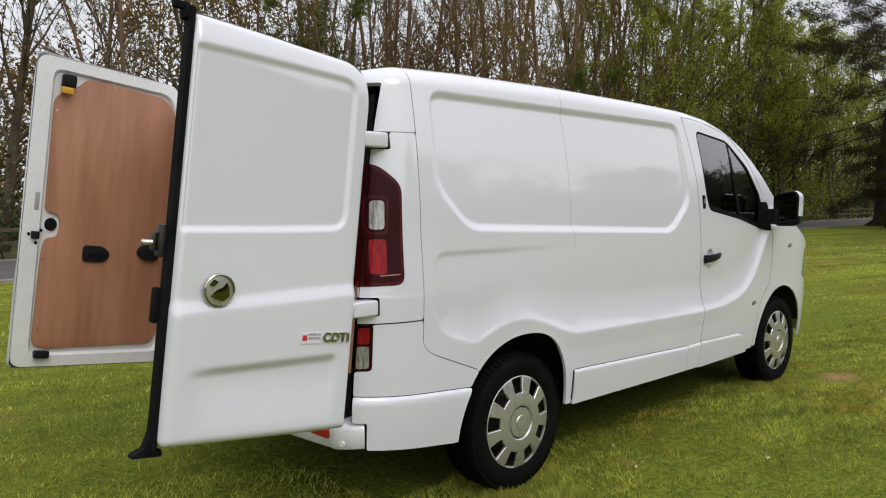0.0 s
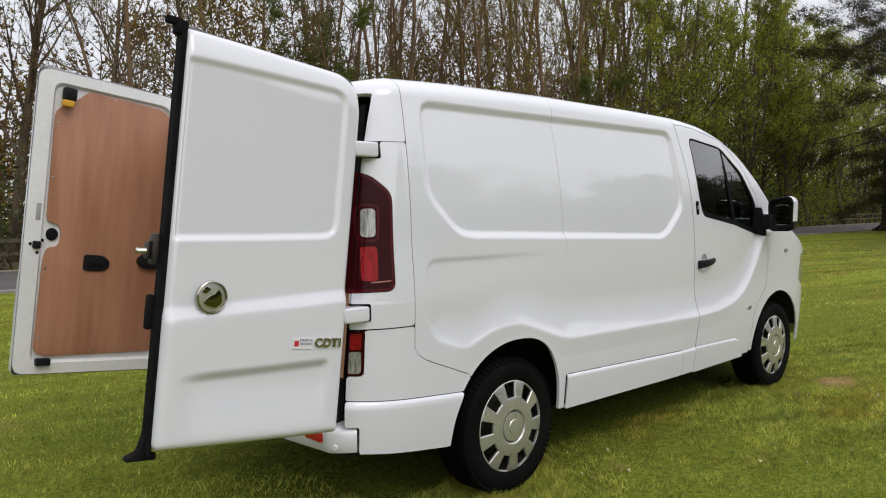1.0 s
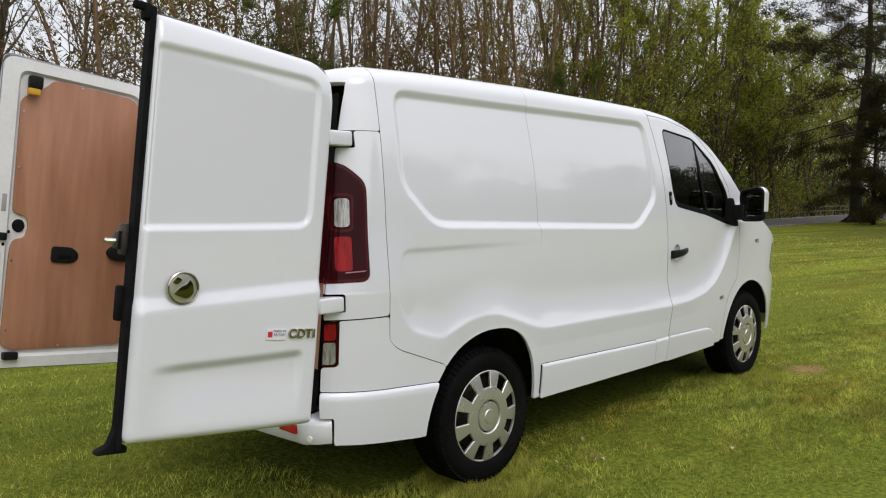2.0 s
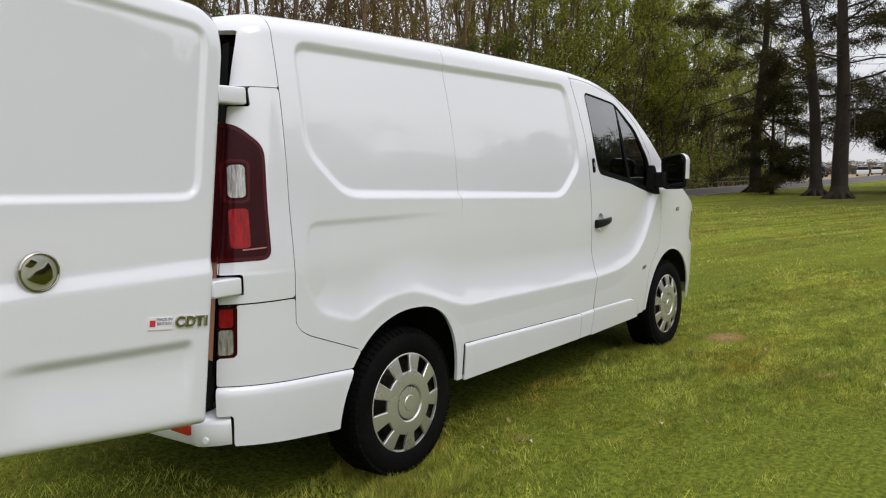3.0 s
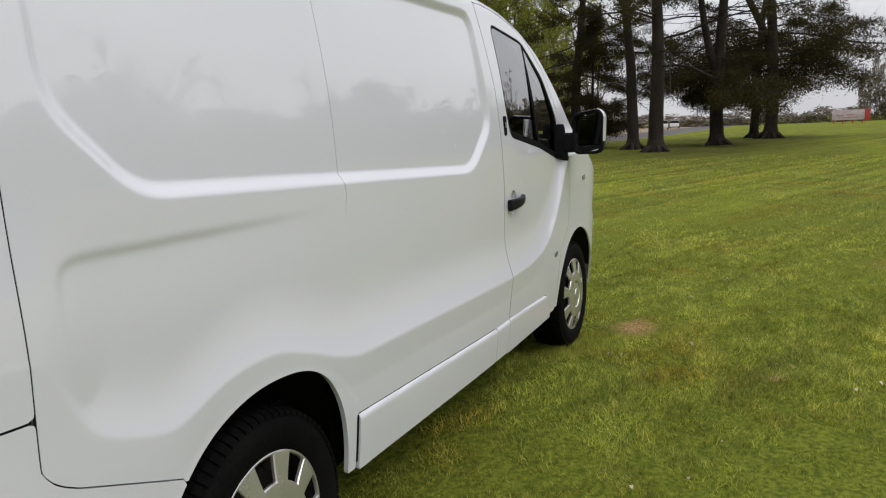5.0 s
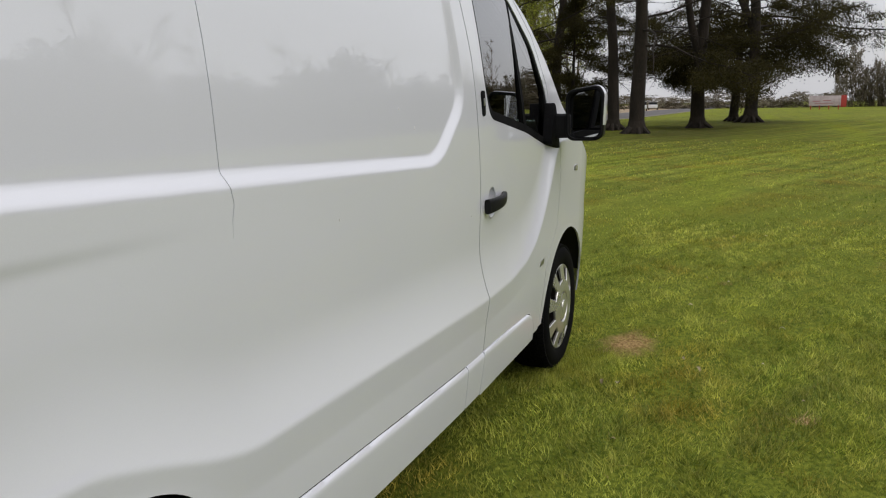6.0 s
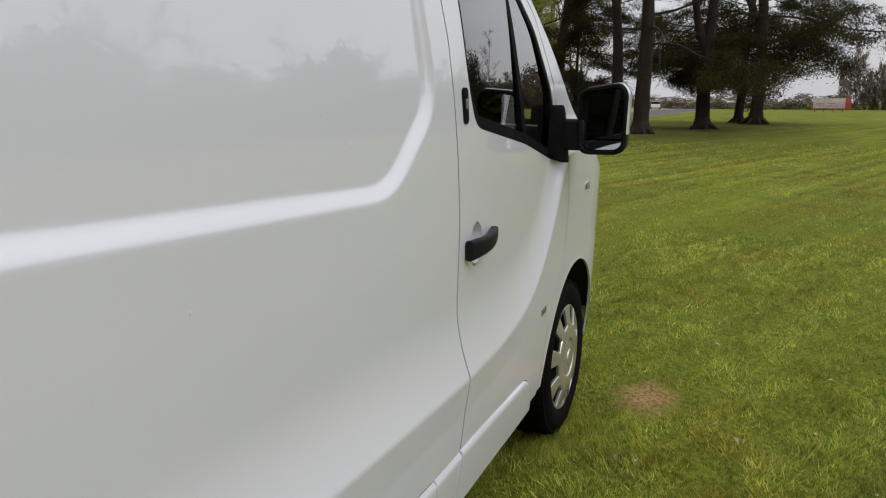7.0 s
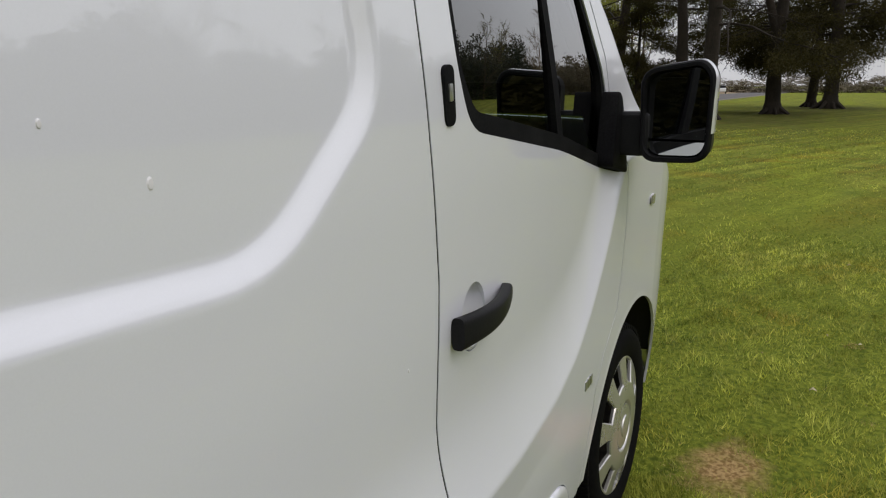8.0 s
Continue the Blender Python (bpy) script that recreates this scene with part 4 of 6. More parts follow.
FRAME = lipped_frame()
for side, angle in ((-1, 90), (1, 88)):
    rd = new("rear_door")
    rd.parent = van
    rd.matrix_basis = door_frame_matrix(side, angle)
    if side > 0:
        rd.matrix_basis = rd.matrix_basis @ Matrix.Translation((0, 0, 0.0)) @ Matrix.Diagonal((1.0, 1, 1.085, 1))
    tagged(rd, "white rear load door standing open, lined with plywood")
    part("outer_skin", OUTER, M_WHITE, rd)
    part("inner_skin", INNER, M_WHITE_IN, rd)
    part("inner_frame", FRAME, M_WHITE_IN, rd)
    part("plywood_panel", PLY, M_PLY, rd, "reddish plywood lining panel")
    # black weather strip along the free edge
    if side < 0:
        bm = bmesh.new()
        sec = [(DW - 0.004, 0.010), (DW + 0.007, 0.010), (DW + 0.012, 0.002), (DW + 0.012, -0.040), (DW - 0.004, -0.040)]
        a_ = [bm.verts.new((x, y, -0.02)) for x, y in sec]
        b_ = [bm.verts.new((x, y, DH + 0.004)) for x, y in sec]
        bm.faces.new(a_), bm.faces.new(b_)
        for j in range(5):
            bm.faces.new((a_[j], a_[(j + 1) % 5], b_[(j + 1) % 5], b_[j]))
        bmesh.ops.recalc_face_normals(bm, faces=bm.faces)
        part("weather_strip", bm, M_SEAL, rd, "black rubber weather strip", smooth=0)
        bm = bmesh.new()
        prism(bm, rounded([(DW - 0.03, -0.034), (DW + 0.070, -0.034), (DW + 0.066, -0.020), (DW + 0.030, -0.004), (DW + 0.014, 0.045), (DW + 0.011, 0.10), (DW - 0.004, 0.10), (DW - 0.006, 0.0), (DW - 0.03, -0.012)], 0.006, 3), -0.043, -0.006, 0.003)
        part("rubber_corner", bm, M_SEAL, rd)
        bm = bmesh.new()
        box(bm, DW - 0.01, DW + 0.030, -0.045, 0.0, DH - 0.035, DH + 0.015, bevel=0.010)
        box(bm, DW + 0.005, DW + 0.062, -0.038, -0.010, DH - 0.005, DH + 0.022, bevel=0.008)
        part("rubber_corner", bm, M_SEAL, rd)
        # lock and striker on the free edge
        bm = bmesh.new()
        box(bm, DW + 0.004, DW + 0.032, -0.072, -0.032, 0.620, 0.728, bevel=0.010)
        box(bm, DW + 0.010, DW + 0.044, -0.085, -0.050, 0.640, 0.700, bevel=0.008)
        latch = part("latch", bm, M_STEEL, rd, "dark steel door latch with a bright pin")
        part("striker_plate", boxed(DW + 0.030, DW + 0.038, -0.064, -0.042, 0.640, 0.700, bevel=0.003), M_SEAL, latch)
        bm = bmesh.new()
        tube(bm, [(DW + 0.03, -0.06, 0.668), (DW + 0.066, -0.072, 0.664), (DW + 0.074, -0.075, 0.668)], 0.010, 10)
        part("latch_pin", bm, M_ZINC, latch)
        bm = bmesh.new()
        box(bm, DW + 0.004, DW + 0.030, -0.070, -0.036, 0.40, 0.52, bevel=0.010)
        part("edge_buffer", bm, M_SEAL, rd)
        # badge: a chrome ring round a dark field with a plain raised shape
        badge = new("badge")
        badge.parent = rd
        badge.matrix_basis = pose(0.610, 0.046, 0.523, 0, 0, 180)
        tagged(badge, "round chrome emblem on the rear door")
        bm = bmesh.new()
        lathe(bm, [(0.048, 0.002), (0.050, -0.006), (0.053, -0.009), (0.057, -0.006), (0.058, 0.002)], 56)
        part("ring", bm, M_LETTER, badge)
        bm = bmesh.new()
        lathe(bm, [(0, -0.004), (0.034, -0.004), (0.051, -0.001)], 48)
        part("field", bm, M_BADGE, badge)
        bm = bmesh.new()
        prism(bm, rounded([(-0.034, -0.020), (-0.012, -0.030), (0.014, -0.036), (0.036, -0.018), (0.033, 0.010), (0.020, 0.031), (0.008, 0.012), (-0.012, 0.004)], 0.008, 3), -0.009, -0.002, 0.002)
        bmesh.ops.scale(bm, vec=(1.02, 1, 1.02), verts=bm.verts)
        part("raised_shape", bm, M_BADGE_DARK, badge)
        bm = bmesh.new()
        prism(bm, rounded([(-0.036, 0.014), (-0.020, 0.010), (-0.006, 0.024), (-0.022, 0.032)], 0.004, 3), -0.008, -0.002, 0.001)
        bmesh.ops.scale(bm, vec=(1.15, 1, 1.15), verts=bm.verts)
        part("raised_shape", bm, M_BADGE_DARK, badge)
        # lettering and sticker
        me = word("CDTI", 0.056, 0.0045, M_LETTER, "lettering", 1.12, 0.0011)
        ob = part("lettering", me, None, rd, "chrome letters CDTI")
        ob.matrix_basis = pose(0.113, 0.0525, 0.362, 0, 0, 180) @ Matrix.Diagonal((0.88, 1, 0.84, 1))
        st = part("sticker", boxed(0.186, 0.272, 0.048, 0.0545, 0.340, 0.380), M_STICKER, rd, "small white sticker with red mark")
        part("sticker_mark", boxed(0.246, 0.266, 0.0540, 0.0551, 0.350, 0.371), M_STICKER_RED, st)
        me = word("MADE IN\nBRITAIN", 0.0140, 0.0002, M_STICKER_BLUE, "sticker_text", 1.0)
        ob = part("sticker_text", me, None, st)
        ob.matrix_basis = pose(0.2145, 0.0552, 0.3660, 0, 0, 180)
    # fittings on the plywood side
    bm = bmesh.new()
    prism(bm, rounded([(0.37, 0.500), (0.47, 0.500), (0.47, 0.578), (0.37, 0.578), (0.335, 0.552), (0.335, 0.522)], 0.02), -0.044, -0.030, 0.004)
    grip = part("grab_cup", bm, M_BLACK, rd, "black plastic grab cup")
    part("recess", boxed(0.37, 0.44, -0.0465, -0.040, 0.520, 0.540, bevel=0.004), M_SEAL, grip)
    bm = bmesh.new()
    prism(bm, rounded([(0.07, 0.525), (0.16, 0.525), (0.20, 0.565), (0.16, 0.605), (0.07, 0.605)], 0.03), -0.060, -0.030, 0.010)
    part("pull_handle", bm, M_BLACK, rd)
    catch = part("top_catch", boxed(0.585, 0.650, -0.075, -0.030, 1.300, 1.360, bevel=0.012), M_BLACK, rd, "black catch with a yellow tab")
    part("yellow_tab", boxed(0.600, 0.655, -0.082, -0.050, 1.268, 1.298, bevel=0.005), M_YELLOW, catch)
    part("bottom_catch", boxed(0.595, 0.665, -0.070, -0.030, 0.045, 0.080, bevel=0.008), M_BLACK, rd)
    bm = bmesh.new()
    lathe(bm, [(0, -0.008), (0.024, -0.008), (0.028, -0.002), (0.03, 0.004)], 28)
    bmesh.ops.translate(bm, vec=(0.632, -0.026, 0.662), verts=bm.verts)
    part("grommet", bm, M_SEAL, rd)
    part("lock_case", boxed(0.688, 0.725, -0.058, -0.030, 0.590, 0.625, bevel=0.006), M_BLACK, rd)
    for du, dv in ((0.680, 0.63), (0.735, 0.61), (0.70, 0.572)):
        bm = bmesh.new()
        lathe(bm, [(0, -0.003), (0.006, -0.003), (0.008, 0.001)], 12)
        bmesh.ops.translate(bm, vec=(du, -0.0425, dv), verts=bm.verts)
        part("bolt", bm, M_SEAL, rd)
    part("label_plate", boxed(0.700, 0.722, -0.0435, -0.040, 0.722, 0.802, bevel=0.002), M_GREYPL, rd)
    for du, dv in ((0.655, 1.19), (0.655, 0.93), (0.655, 0.50), (0.655, 0.18), (0.38, 1.35), (0.06, 1.25), (0.40, 0.105), (0.08, 0.14)):
        bm = bmesh.new()
        lathe(bm, [(0, -0.003), (0.005, -0.002), (0.006, 0.001)], 10)
        bmesh.ops.translate(bm, vec=(du, -0.034, dv), verts=bm.verts)
        part("screw", bm, M_ZINC, rd)
    # hinge arms between door and pillar
    for hz in (0.965, 1.64):
        bm = bmesh.new()
        xh = -0.90 + 0.115 * (hz - 0.9)
        reach = 0.906 if hz > 1.2 else 0.918
        box(bm, xh - 0.11, xh + (0.006 if hz > 1.2 else 0.014), min(side * 0.83, side * reach), max(side * 0.83, side * reach), hz - 0.032, hz + 0.030, bevel=0.012, segments=3)
        part("hinge_arm", bm, M_WHITE, van, "white painted hinge arm")

# cab door handle, lock and badge, both sides
for side in (-1, 1):
    s = side
    hd = new("door_handle")
    hd.parent = van
    hd.matrix_basis = Matrix.Translation((1.897, s * skin_y(1.84, 1.0), 1.016)) @ Matrix.Diagonal((1, -s, 1, 1))
    tagged(hd, "black plastic cab door handle")
    bm = bmesh.new()
    pts = [(-0.084 + 0.214 * i / 12, -0.004 - 0.027 * math.sin(math.pi * (0.12 + 0.86 * i / 12)), 0.000 + 0.018 * i / 12) for i in range(13)]
    rings = []
    for i, p_ in enumerate(pts):
        h, w = 0.027 - 0.011 * i / 12, 0.012
        rings.append([bm.verts.new((p_[0], p_[1] + w * math.copysign(abs(math.cos(a)) ** 0.55, math.cos(a)), p_[2] + h * math.copysign(abs(math.sin(a)) ** 0.55, math.sin(a)))) for a in np.linspace(0, 2 * math.pi, 20, endpoint=False)])
    for p_, q_ in zip(rings, rings[1:]):
        for j in range(20):
            bm.faces.new((p_[j], p_[(j + 1) % 20], q_[(j + 1) % 20], q_[j]))
    bm.faces.new(rings[0]), bm.faces.new(rings[-1])
    bmesh.ops.recalc_face_normals(bm, faces=bm.faces)
    part("grip", bm, M_BLACK, hd)
    bm = bmesh.new()
    lathe(bm, [(0, 0.026), (0.020, 0.025), (0.036, 0.018), (0.046, 0.006), (0.050, 0.002), (0.054, 0.004)], 36)
    bmesh.ops.transform(bm, matrix=Matrix.Translation((0.005, 0.0, 0.012)) @ Matrix.Diagonal((1.0, 1, 1.22, 1)), verts=bm.verts)
    part("finger_bowl", bm, M_WHITE, hd)
    bm = bmesh.new()
    prism(bm, rounded([(-0.016, -0.045), (0.016, -0.045), (0.016, 0.045), (-0.016, 0.045)], 0.015, 6), -0.004, 0.006, 0.002)
    lock = part("door_lock", bm, M_SEAL, van, "oval black lock cover")
    lock.matrix_basis = Matrix.Translation((1.805, s * (skin_y(1.805, 1.385) + 0.001), 1.385)) @ Matrix.Diagonal((1, -s, 1, 1)) @ pose(0, 0, 0, 0, -6, 0)
    part("keyhole", boxed(-0.006, 0.006, -0.0065, -0.003, -0.008, 0.018, bevel=0.003), M_ZINC, lock)
    yb = skin_y(2.57, 0.66)
    for k in range(3):
        part("wing_badge", boxed(2.542 + 0.020 * k, 2.558 + 0.020 * k, min(s * yb, s * (yb + 0.004)), max(s * yb, s * (yb + 0.004)), 0.647 + 0.002 * k, 0.672 + 0.002 * k, bevel=0.0018), M_ZINC, van)
    bm = bmesh.new()
    prism(bm, rounded([(-0.028, -0.014), (0.030, -0.018), (0.030, 0.018), (-0.028, 0.012)], 0.012, 5), -0.006, 0.008, 0.003)
    rp = part("side_repeater", bm, M_LAMP_CLEAR, van, "small clear side indicator")
    rp.matrix_basis = Matrix.Translation((3.20, s * skin_y(3.20, 1.05), 1.05)) @ Matrix.Diagonal((1, -s, 1, 1))

    # door mirror
    mi = new("door_mirror")
    mi.parent = van
    mi.matrix_basis = Matrix.Diagonal((1, -s, 1, 1))
    tagged(mi, "black door mirror with a white painted cap")
    bm = bmesh.new()
    outline = rounded([(-1.160, 1.212), (-0.995, 1.210), (-0.990, 1.440), (-1.140, 1.462), (-1.166, 1.43)], 0.045, 6)
    loops = []
    for x, k in ((2.752, 1.012), (2.775, 1.035), (2.83, 1.0), (2.867, 0.87), (2.887, 0.6)):
        cy, cz = -1.08, 1.333
        loops.append([bm.verts.new((x, cy + (y - cy) * k, max(1.283, cz + (z - cz) * k))) for y, z in outline])
    n = len(outline)
    for p_, q_ in zip(loops, loops[1:]):
        for j in range(n):
            bm.faces.new((p_[j], p_[(j + 1) % n], q_[(j + 1) % n], q_[j]))
    bm.faces.new(loops[-1])
    bmesh.ops.recalc_face_normals(bm, faces=bm.faces)
    bmesh.ops.dissolve_degenerate(bm, dist=1e-5, edges=bm.edges)
    inboard = [f for f in bm.faces if f.calc_center_median().y > -1.035 and f.calc_center_median().z < 1.445]
    bmesh.ops.delete(bm, geom=inboard, context="FACES")
    part("mirror_cap", bm, M_WHITE, mi, "white painted mirror cap")
    bm = bmesh.new()
    loops = [[bm.verts.new((x, cy + (y - cy) * k, cz + (z - cz) * k)) for y, z in outline] for x, k in ((2.77, 1.004), (2.83, 0.97), (2.862, 0.84), (2.88, 0.58))]
    for p_, q_ in zip(loops, loops[1:]):
        for j in range(n):
            bm.faces.new((p_[j], p_[(j + 1) % n], q_[(j + 1) % n], q_[j]))
    bm.faces.new(loops[-1])
    bmesh.ops.recalc_face_normals(bm, faces=bm.faces)
    part("mirror_housing", bm, M_BLACK, mi)
    bm = bmesh.new()
    loops = []
    for x, k in ((2.775, 1.005), (2.735, 1.0), (2.728, 0.965), (2.728, 0.90), (2.795, 0.885)):
        loops.append([bm.verts.new((x, cy + (y - cy) * k, cz + (z - cz) * k)) for y, z in outline])
    for p_, q_ in zip(loops, loops[1:]):
        for j in range(n):
            bm.faces.new((p_[j], p_[(j + 1) % n], q_[(j + 1) % n], q_[j]))
    bm.faces.new(loops[-1])
    bmesh.ops.recalc_face_normals(bm, faces=bm.faces)
    part("mirror_bezel", bm, M_SEAL, mi)
    bm = bmesh.new()
    pl = [(cy + (y - cy) * 0.86, cz + (z - cz) * 0.86) for y, z in outline]
    up = [(y, max(z, 1.268)) for y, z in pl]
    dn = [(y, min(z, 1.262)) for y, z in pl]
    bm.faces.new([bm.verts.new((2.752 + 0.045 * (z - 1.33) + 0.15 * (y + 1.08), y, z)) for y, z in up])
    bmesh.ops.dissolve_degenerate(bm, dist=1e-5, edges=bm.edges)
    part("mirror_glass", bm, M_MIRROR, mi, "flat mirror glass", smooth=0)
    bm = bmesh.new()
    bm.faces.new([bm.verts.new((2.754 + 0.045 * (z - 1.26) + 0.15 * (y + 1.08), y, z)) for y, z in dn])
    bmesh.ops.dissolve_degenerate(bm, dist=1e-5, edges=bm.edges)
    part("blind_spot_glass", bm, M_MIRROR, mi, "small wide-angle mirror glass", smooth=0)
    bm = bmesh.new()
    box(bm, 2.745, 2.83, -1.01, -0.90, 1.222, 1.335, bevel=0.02, segments=3)
    part("mirror_arm", bm, M_BLACK, mi)
    bm = bmesh.new()
    prism(bm, rounded([(2.68, 1.200), (2.838, 1.168), (2.80, 1.29), (2.755, 1.375), (2.72, 1.39)], 0.02), -0.942, -0.895, 0.006)
    part("mirror_base", bm, M_SEAL, mi)

# cab interior: seats, dash, wheel
for y, w in ((-0.45, 0.50), (0.33, 0.80)):
    seat = new("cab_seat")
    seat.parent = van
    seat.matrix_basis = pose(1.95, y, 0.0)
    tagged(seat, "dark fabric cab seat")
    part("cushion", boxed(-0.15, 0.35, -w / 2, w / 2, 0.78, 0.95, bevel=0.05, segments=3), M_SEAT, seat)
    bm = bmesh.new()
    box(bm, -0.09, 0.07, -w / 2, w / 2, 0.0, 0.62, bevel=0.06, segments=3, m=pose(-0.12, 0, 0.92, 0, -14, 0))
    part("backrest", bm, M_SEAT, seat)
    for yy in ((0,) if w < 0.6 else (-0.2, 0.2)):
        bm = bmesh.new()
        box(bm, -0.05, 0.06, -0.13, 0.13, 0.0, 0.20, bevel=0.045, segments=3, m=pose(-0.29, yy, 1.54, 0, -10, 0))
        part("headrest", bm, M_SEAT, seat)
bm = bmesh.new()
prism(bm, rounded([(2.62, 0.70), (2.60, 1.00), (2.64, 1.14), (2.78, 1.20), (3.05, 1.19), (3.2, 1.10), (3.2, 0.7)], 0.05), -0.86, 0.86, 0.02)
part("dashboard", bm, M_DASH, van)
bm = bmesh.new()
box(bm, 2.66, 2.86, -0.64, -0.24, 1.17, 1.27, bevel=0.04, segments=3)
part("instrument_hood", bm, M_DASH, van)
sw = new("steering_wheel")
sw.parent = van
sw.matrix_basis = pose(2.50, -0.44, 1.14, 0, 62, 0)
bm = bmesh.new()
tube(bm, [(0.19 * math.cos(a), 0.19 * math.sin(a), 0) for a in np.linspace(0, 2 * math.pi, 40, endpoint=False)], 0.016, 8, closed=True)
part("rim", bm, M_SEAL, sw)
bm = bmesh.new()
box(bm, -0.07, 0.07, -0.08, 0.08, -0.03, 0.02, bevel=0.02)
box(bm, -0.02, 0.02, -0.185, 0.185, -0.015, 0.005, bevel=0.006)
part("boss", bm, M_DASH, sw)
# small dirt marks stuck on the side panel
for x, z, r in ((1.260, 1.316, 0.006), (1.163, 1.372, 0.004), (1.677, 1.001, 0.003), (0.795, 1.114, 0.0035)):
    bm = bmesh.new()
    lathe(bm, [(0, -0.0015), (r * 0.6, -0.0012), (r, 0.001)], 9)
    ob = part("dirt_mark", bm, M_STICKER, van, "pale dried dirt mark")
    ob.matrix_basis = Matrix.Translation((x, -skin_y(x, z), z)) @ Matrix.Diagonal((0.8, 1, 1.3, 1))

# ---- ground, road ----
def ground_material():
    m = bpy.data.materials.new("lawn")
    m.use_nodes = True
    n, l = m.node_tree.nodes, m.node_tree.links
    b = n["Principled BSDF"]
    b.inputs["Roughness"].default_value = 0.95
    b.inputs["Specular IOR Level"].default_value = 0.05
    co = n.new("ShaderNodeTexCoord")

    def tex(scale, detail=5.0, stretch=(1, 1, 1), rz=0.0):
        mp = n.new("ShaderNodeMapping")
        mp.inputs["Scale"].default_value = stretch
        mp.inputs["Rotation"].default_value = (0, 0, rz)
        l.new(co.outputs["Object"], mp.inputs["Vector"])
        t = n.new("ShaderNodeTexNoise")
        t.inputs["Scale"].default_value = scale
        t.inputs["Detail"].default_value = detail
        l.new(mp.outputs[0], t.inputs["Vector"])
        return t.outputs["Fac"]

    def ramp(v, a, c):
        r = n.new("ShaderNodeMapRange")
        r.inputs["From Min"].default_value, r.inputs["From Max"].default_value = a, c
        l.new(v, r.inputs["Value"])
        return r.outputs[0]

    def mix(f, a, c):
        x = n.new("ShaderNodeMix")
        x.data_type = "RGBA"
        l.new(f, x.inputs["Factor"])
        for sock, v in (("A", a), ("B", c)):
            if isinstance(v, tuple):
                x.inputs[sock].default_value = (*v, 1)
            else:
                l.new(v, x.inputs[sock])
        return x.outputs["Result"]

    base = mix(ramp(tex(0.9), 0.35, 0.65), (0.132, 0.165, 0.025), (0.236, 0.250, 0.040))
    base = mix(ramp(tex(2.6, 6, (1, 1.6, 1), 0.4), 0.50, 0.72), base, (0.215, 0.202, 0.036))
    base = mix(ramp(tex(0.35, 3, (0.12, 1.6, 1), 0.12), 0.46, 0.64), base, (0.212, 0.246, 0.025))
    base = mix(ramp(tex(24, 5), 0.48, 0.70), base, (0.070, 0.098, 0.010))
    base = mix(ramp(tex(110, 3), 0.52, 0.72), base, (0.036, 0.054, 0.006))
    base = lawn_tone(m, base, 0.46, 0.28)
    # dark thatch near, with shade between blades painted in; painted sunlit tips further out
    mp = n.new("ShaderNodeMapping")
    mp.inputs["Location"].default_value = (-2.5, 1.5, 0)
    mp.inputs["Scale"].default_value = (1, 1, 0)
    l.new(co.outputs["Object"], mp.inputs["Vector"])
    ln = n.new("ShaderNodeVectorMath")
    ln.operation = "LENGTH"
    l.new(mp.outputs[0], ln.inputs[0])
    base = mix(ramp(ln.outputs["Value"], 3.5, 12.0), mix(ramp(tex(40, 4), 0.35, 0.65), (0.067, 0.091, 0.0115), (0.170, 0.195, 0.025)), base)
    # the pines' shade painted into the lawn's colour, with needle litter mixed in
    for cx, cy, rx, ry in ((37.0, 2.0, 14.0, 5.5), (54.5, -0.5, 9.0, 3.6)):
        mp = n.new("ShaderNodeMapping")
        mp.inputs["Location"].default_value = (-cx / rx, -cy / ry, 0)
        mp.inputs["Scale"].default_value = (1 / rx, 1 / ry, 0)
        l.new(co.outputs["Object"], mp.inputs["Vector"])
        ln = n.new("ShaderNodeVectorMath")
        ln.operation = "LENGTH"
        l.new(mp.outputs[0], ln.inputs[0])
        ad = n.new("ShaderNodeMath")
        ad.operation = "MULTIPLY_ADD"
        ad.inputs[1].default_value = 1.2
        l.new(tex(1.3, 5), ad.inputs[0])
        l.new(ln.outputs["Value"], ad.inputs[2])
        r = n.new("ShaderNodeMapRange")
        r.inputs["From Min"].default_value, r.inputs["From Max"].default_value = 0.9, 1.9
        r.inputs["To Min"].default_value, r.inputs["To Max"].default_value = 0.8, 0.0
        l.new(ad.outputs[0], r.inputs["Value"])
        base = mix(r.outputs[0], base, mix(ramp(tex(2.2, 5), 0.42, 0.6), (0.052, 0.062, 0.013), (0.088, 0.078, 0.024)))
    # worn bare patches
    for cx, cy, rx, ry, hard in ((3.60, -1.17, 0.22, 0.14, 1.0), (-3.2, -0.4, 0.5, 0.25, 0.5), (6.4, -2.9, 0.3, 0.14, 0.25), (1.1, -3.0, 0.2, 0.12, 0.4), (-1.9, 2.3, 0.5, 0.3, 0.5)):
        mp = n.new("ShaderNodeMapping")
        mp.inputs["Location"].default_value = (-cx / rx, -cy / ry, 0)
        mp.inputs["Scale"].default_value = (1 / rx, 1 / ry, 0)
        l.new(co.outputs["Object"], mp.inputs["Vector"])
        ln = n.new("ShaderNodeVectorMath")
        ln.operation = "LENGTH"
        l.new(mp.outputs[0], ln.inputs[0])
        ad = n.new("ShaderNodeMath")
        ad.operation = "MULTIPLY_ADD"
        ad.inputs[1].default_value = 1.6
        l.new(tex(9, 5), ad.inputs[0])
        l.new(ln.outputs["Value"], ad.inputs[2])
        r = n.new("ShaderNodeMapRange")
        r.inputs["From Min"].default_value, r.inputs["From Max"].default_value = 1.15, 2.1
        r.inputs["To Min"].default_value, r.inputs["To Max"].default_value = hard, 0.0
        l.new(ad.outputs[0], r.inputs["Value"])
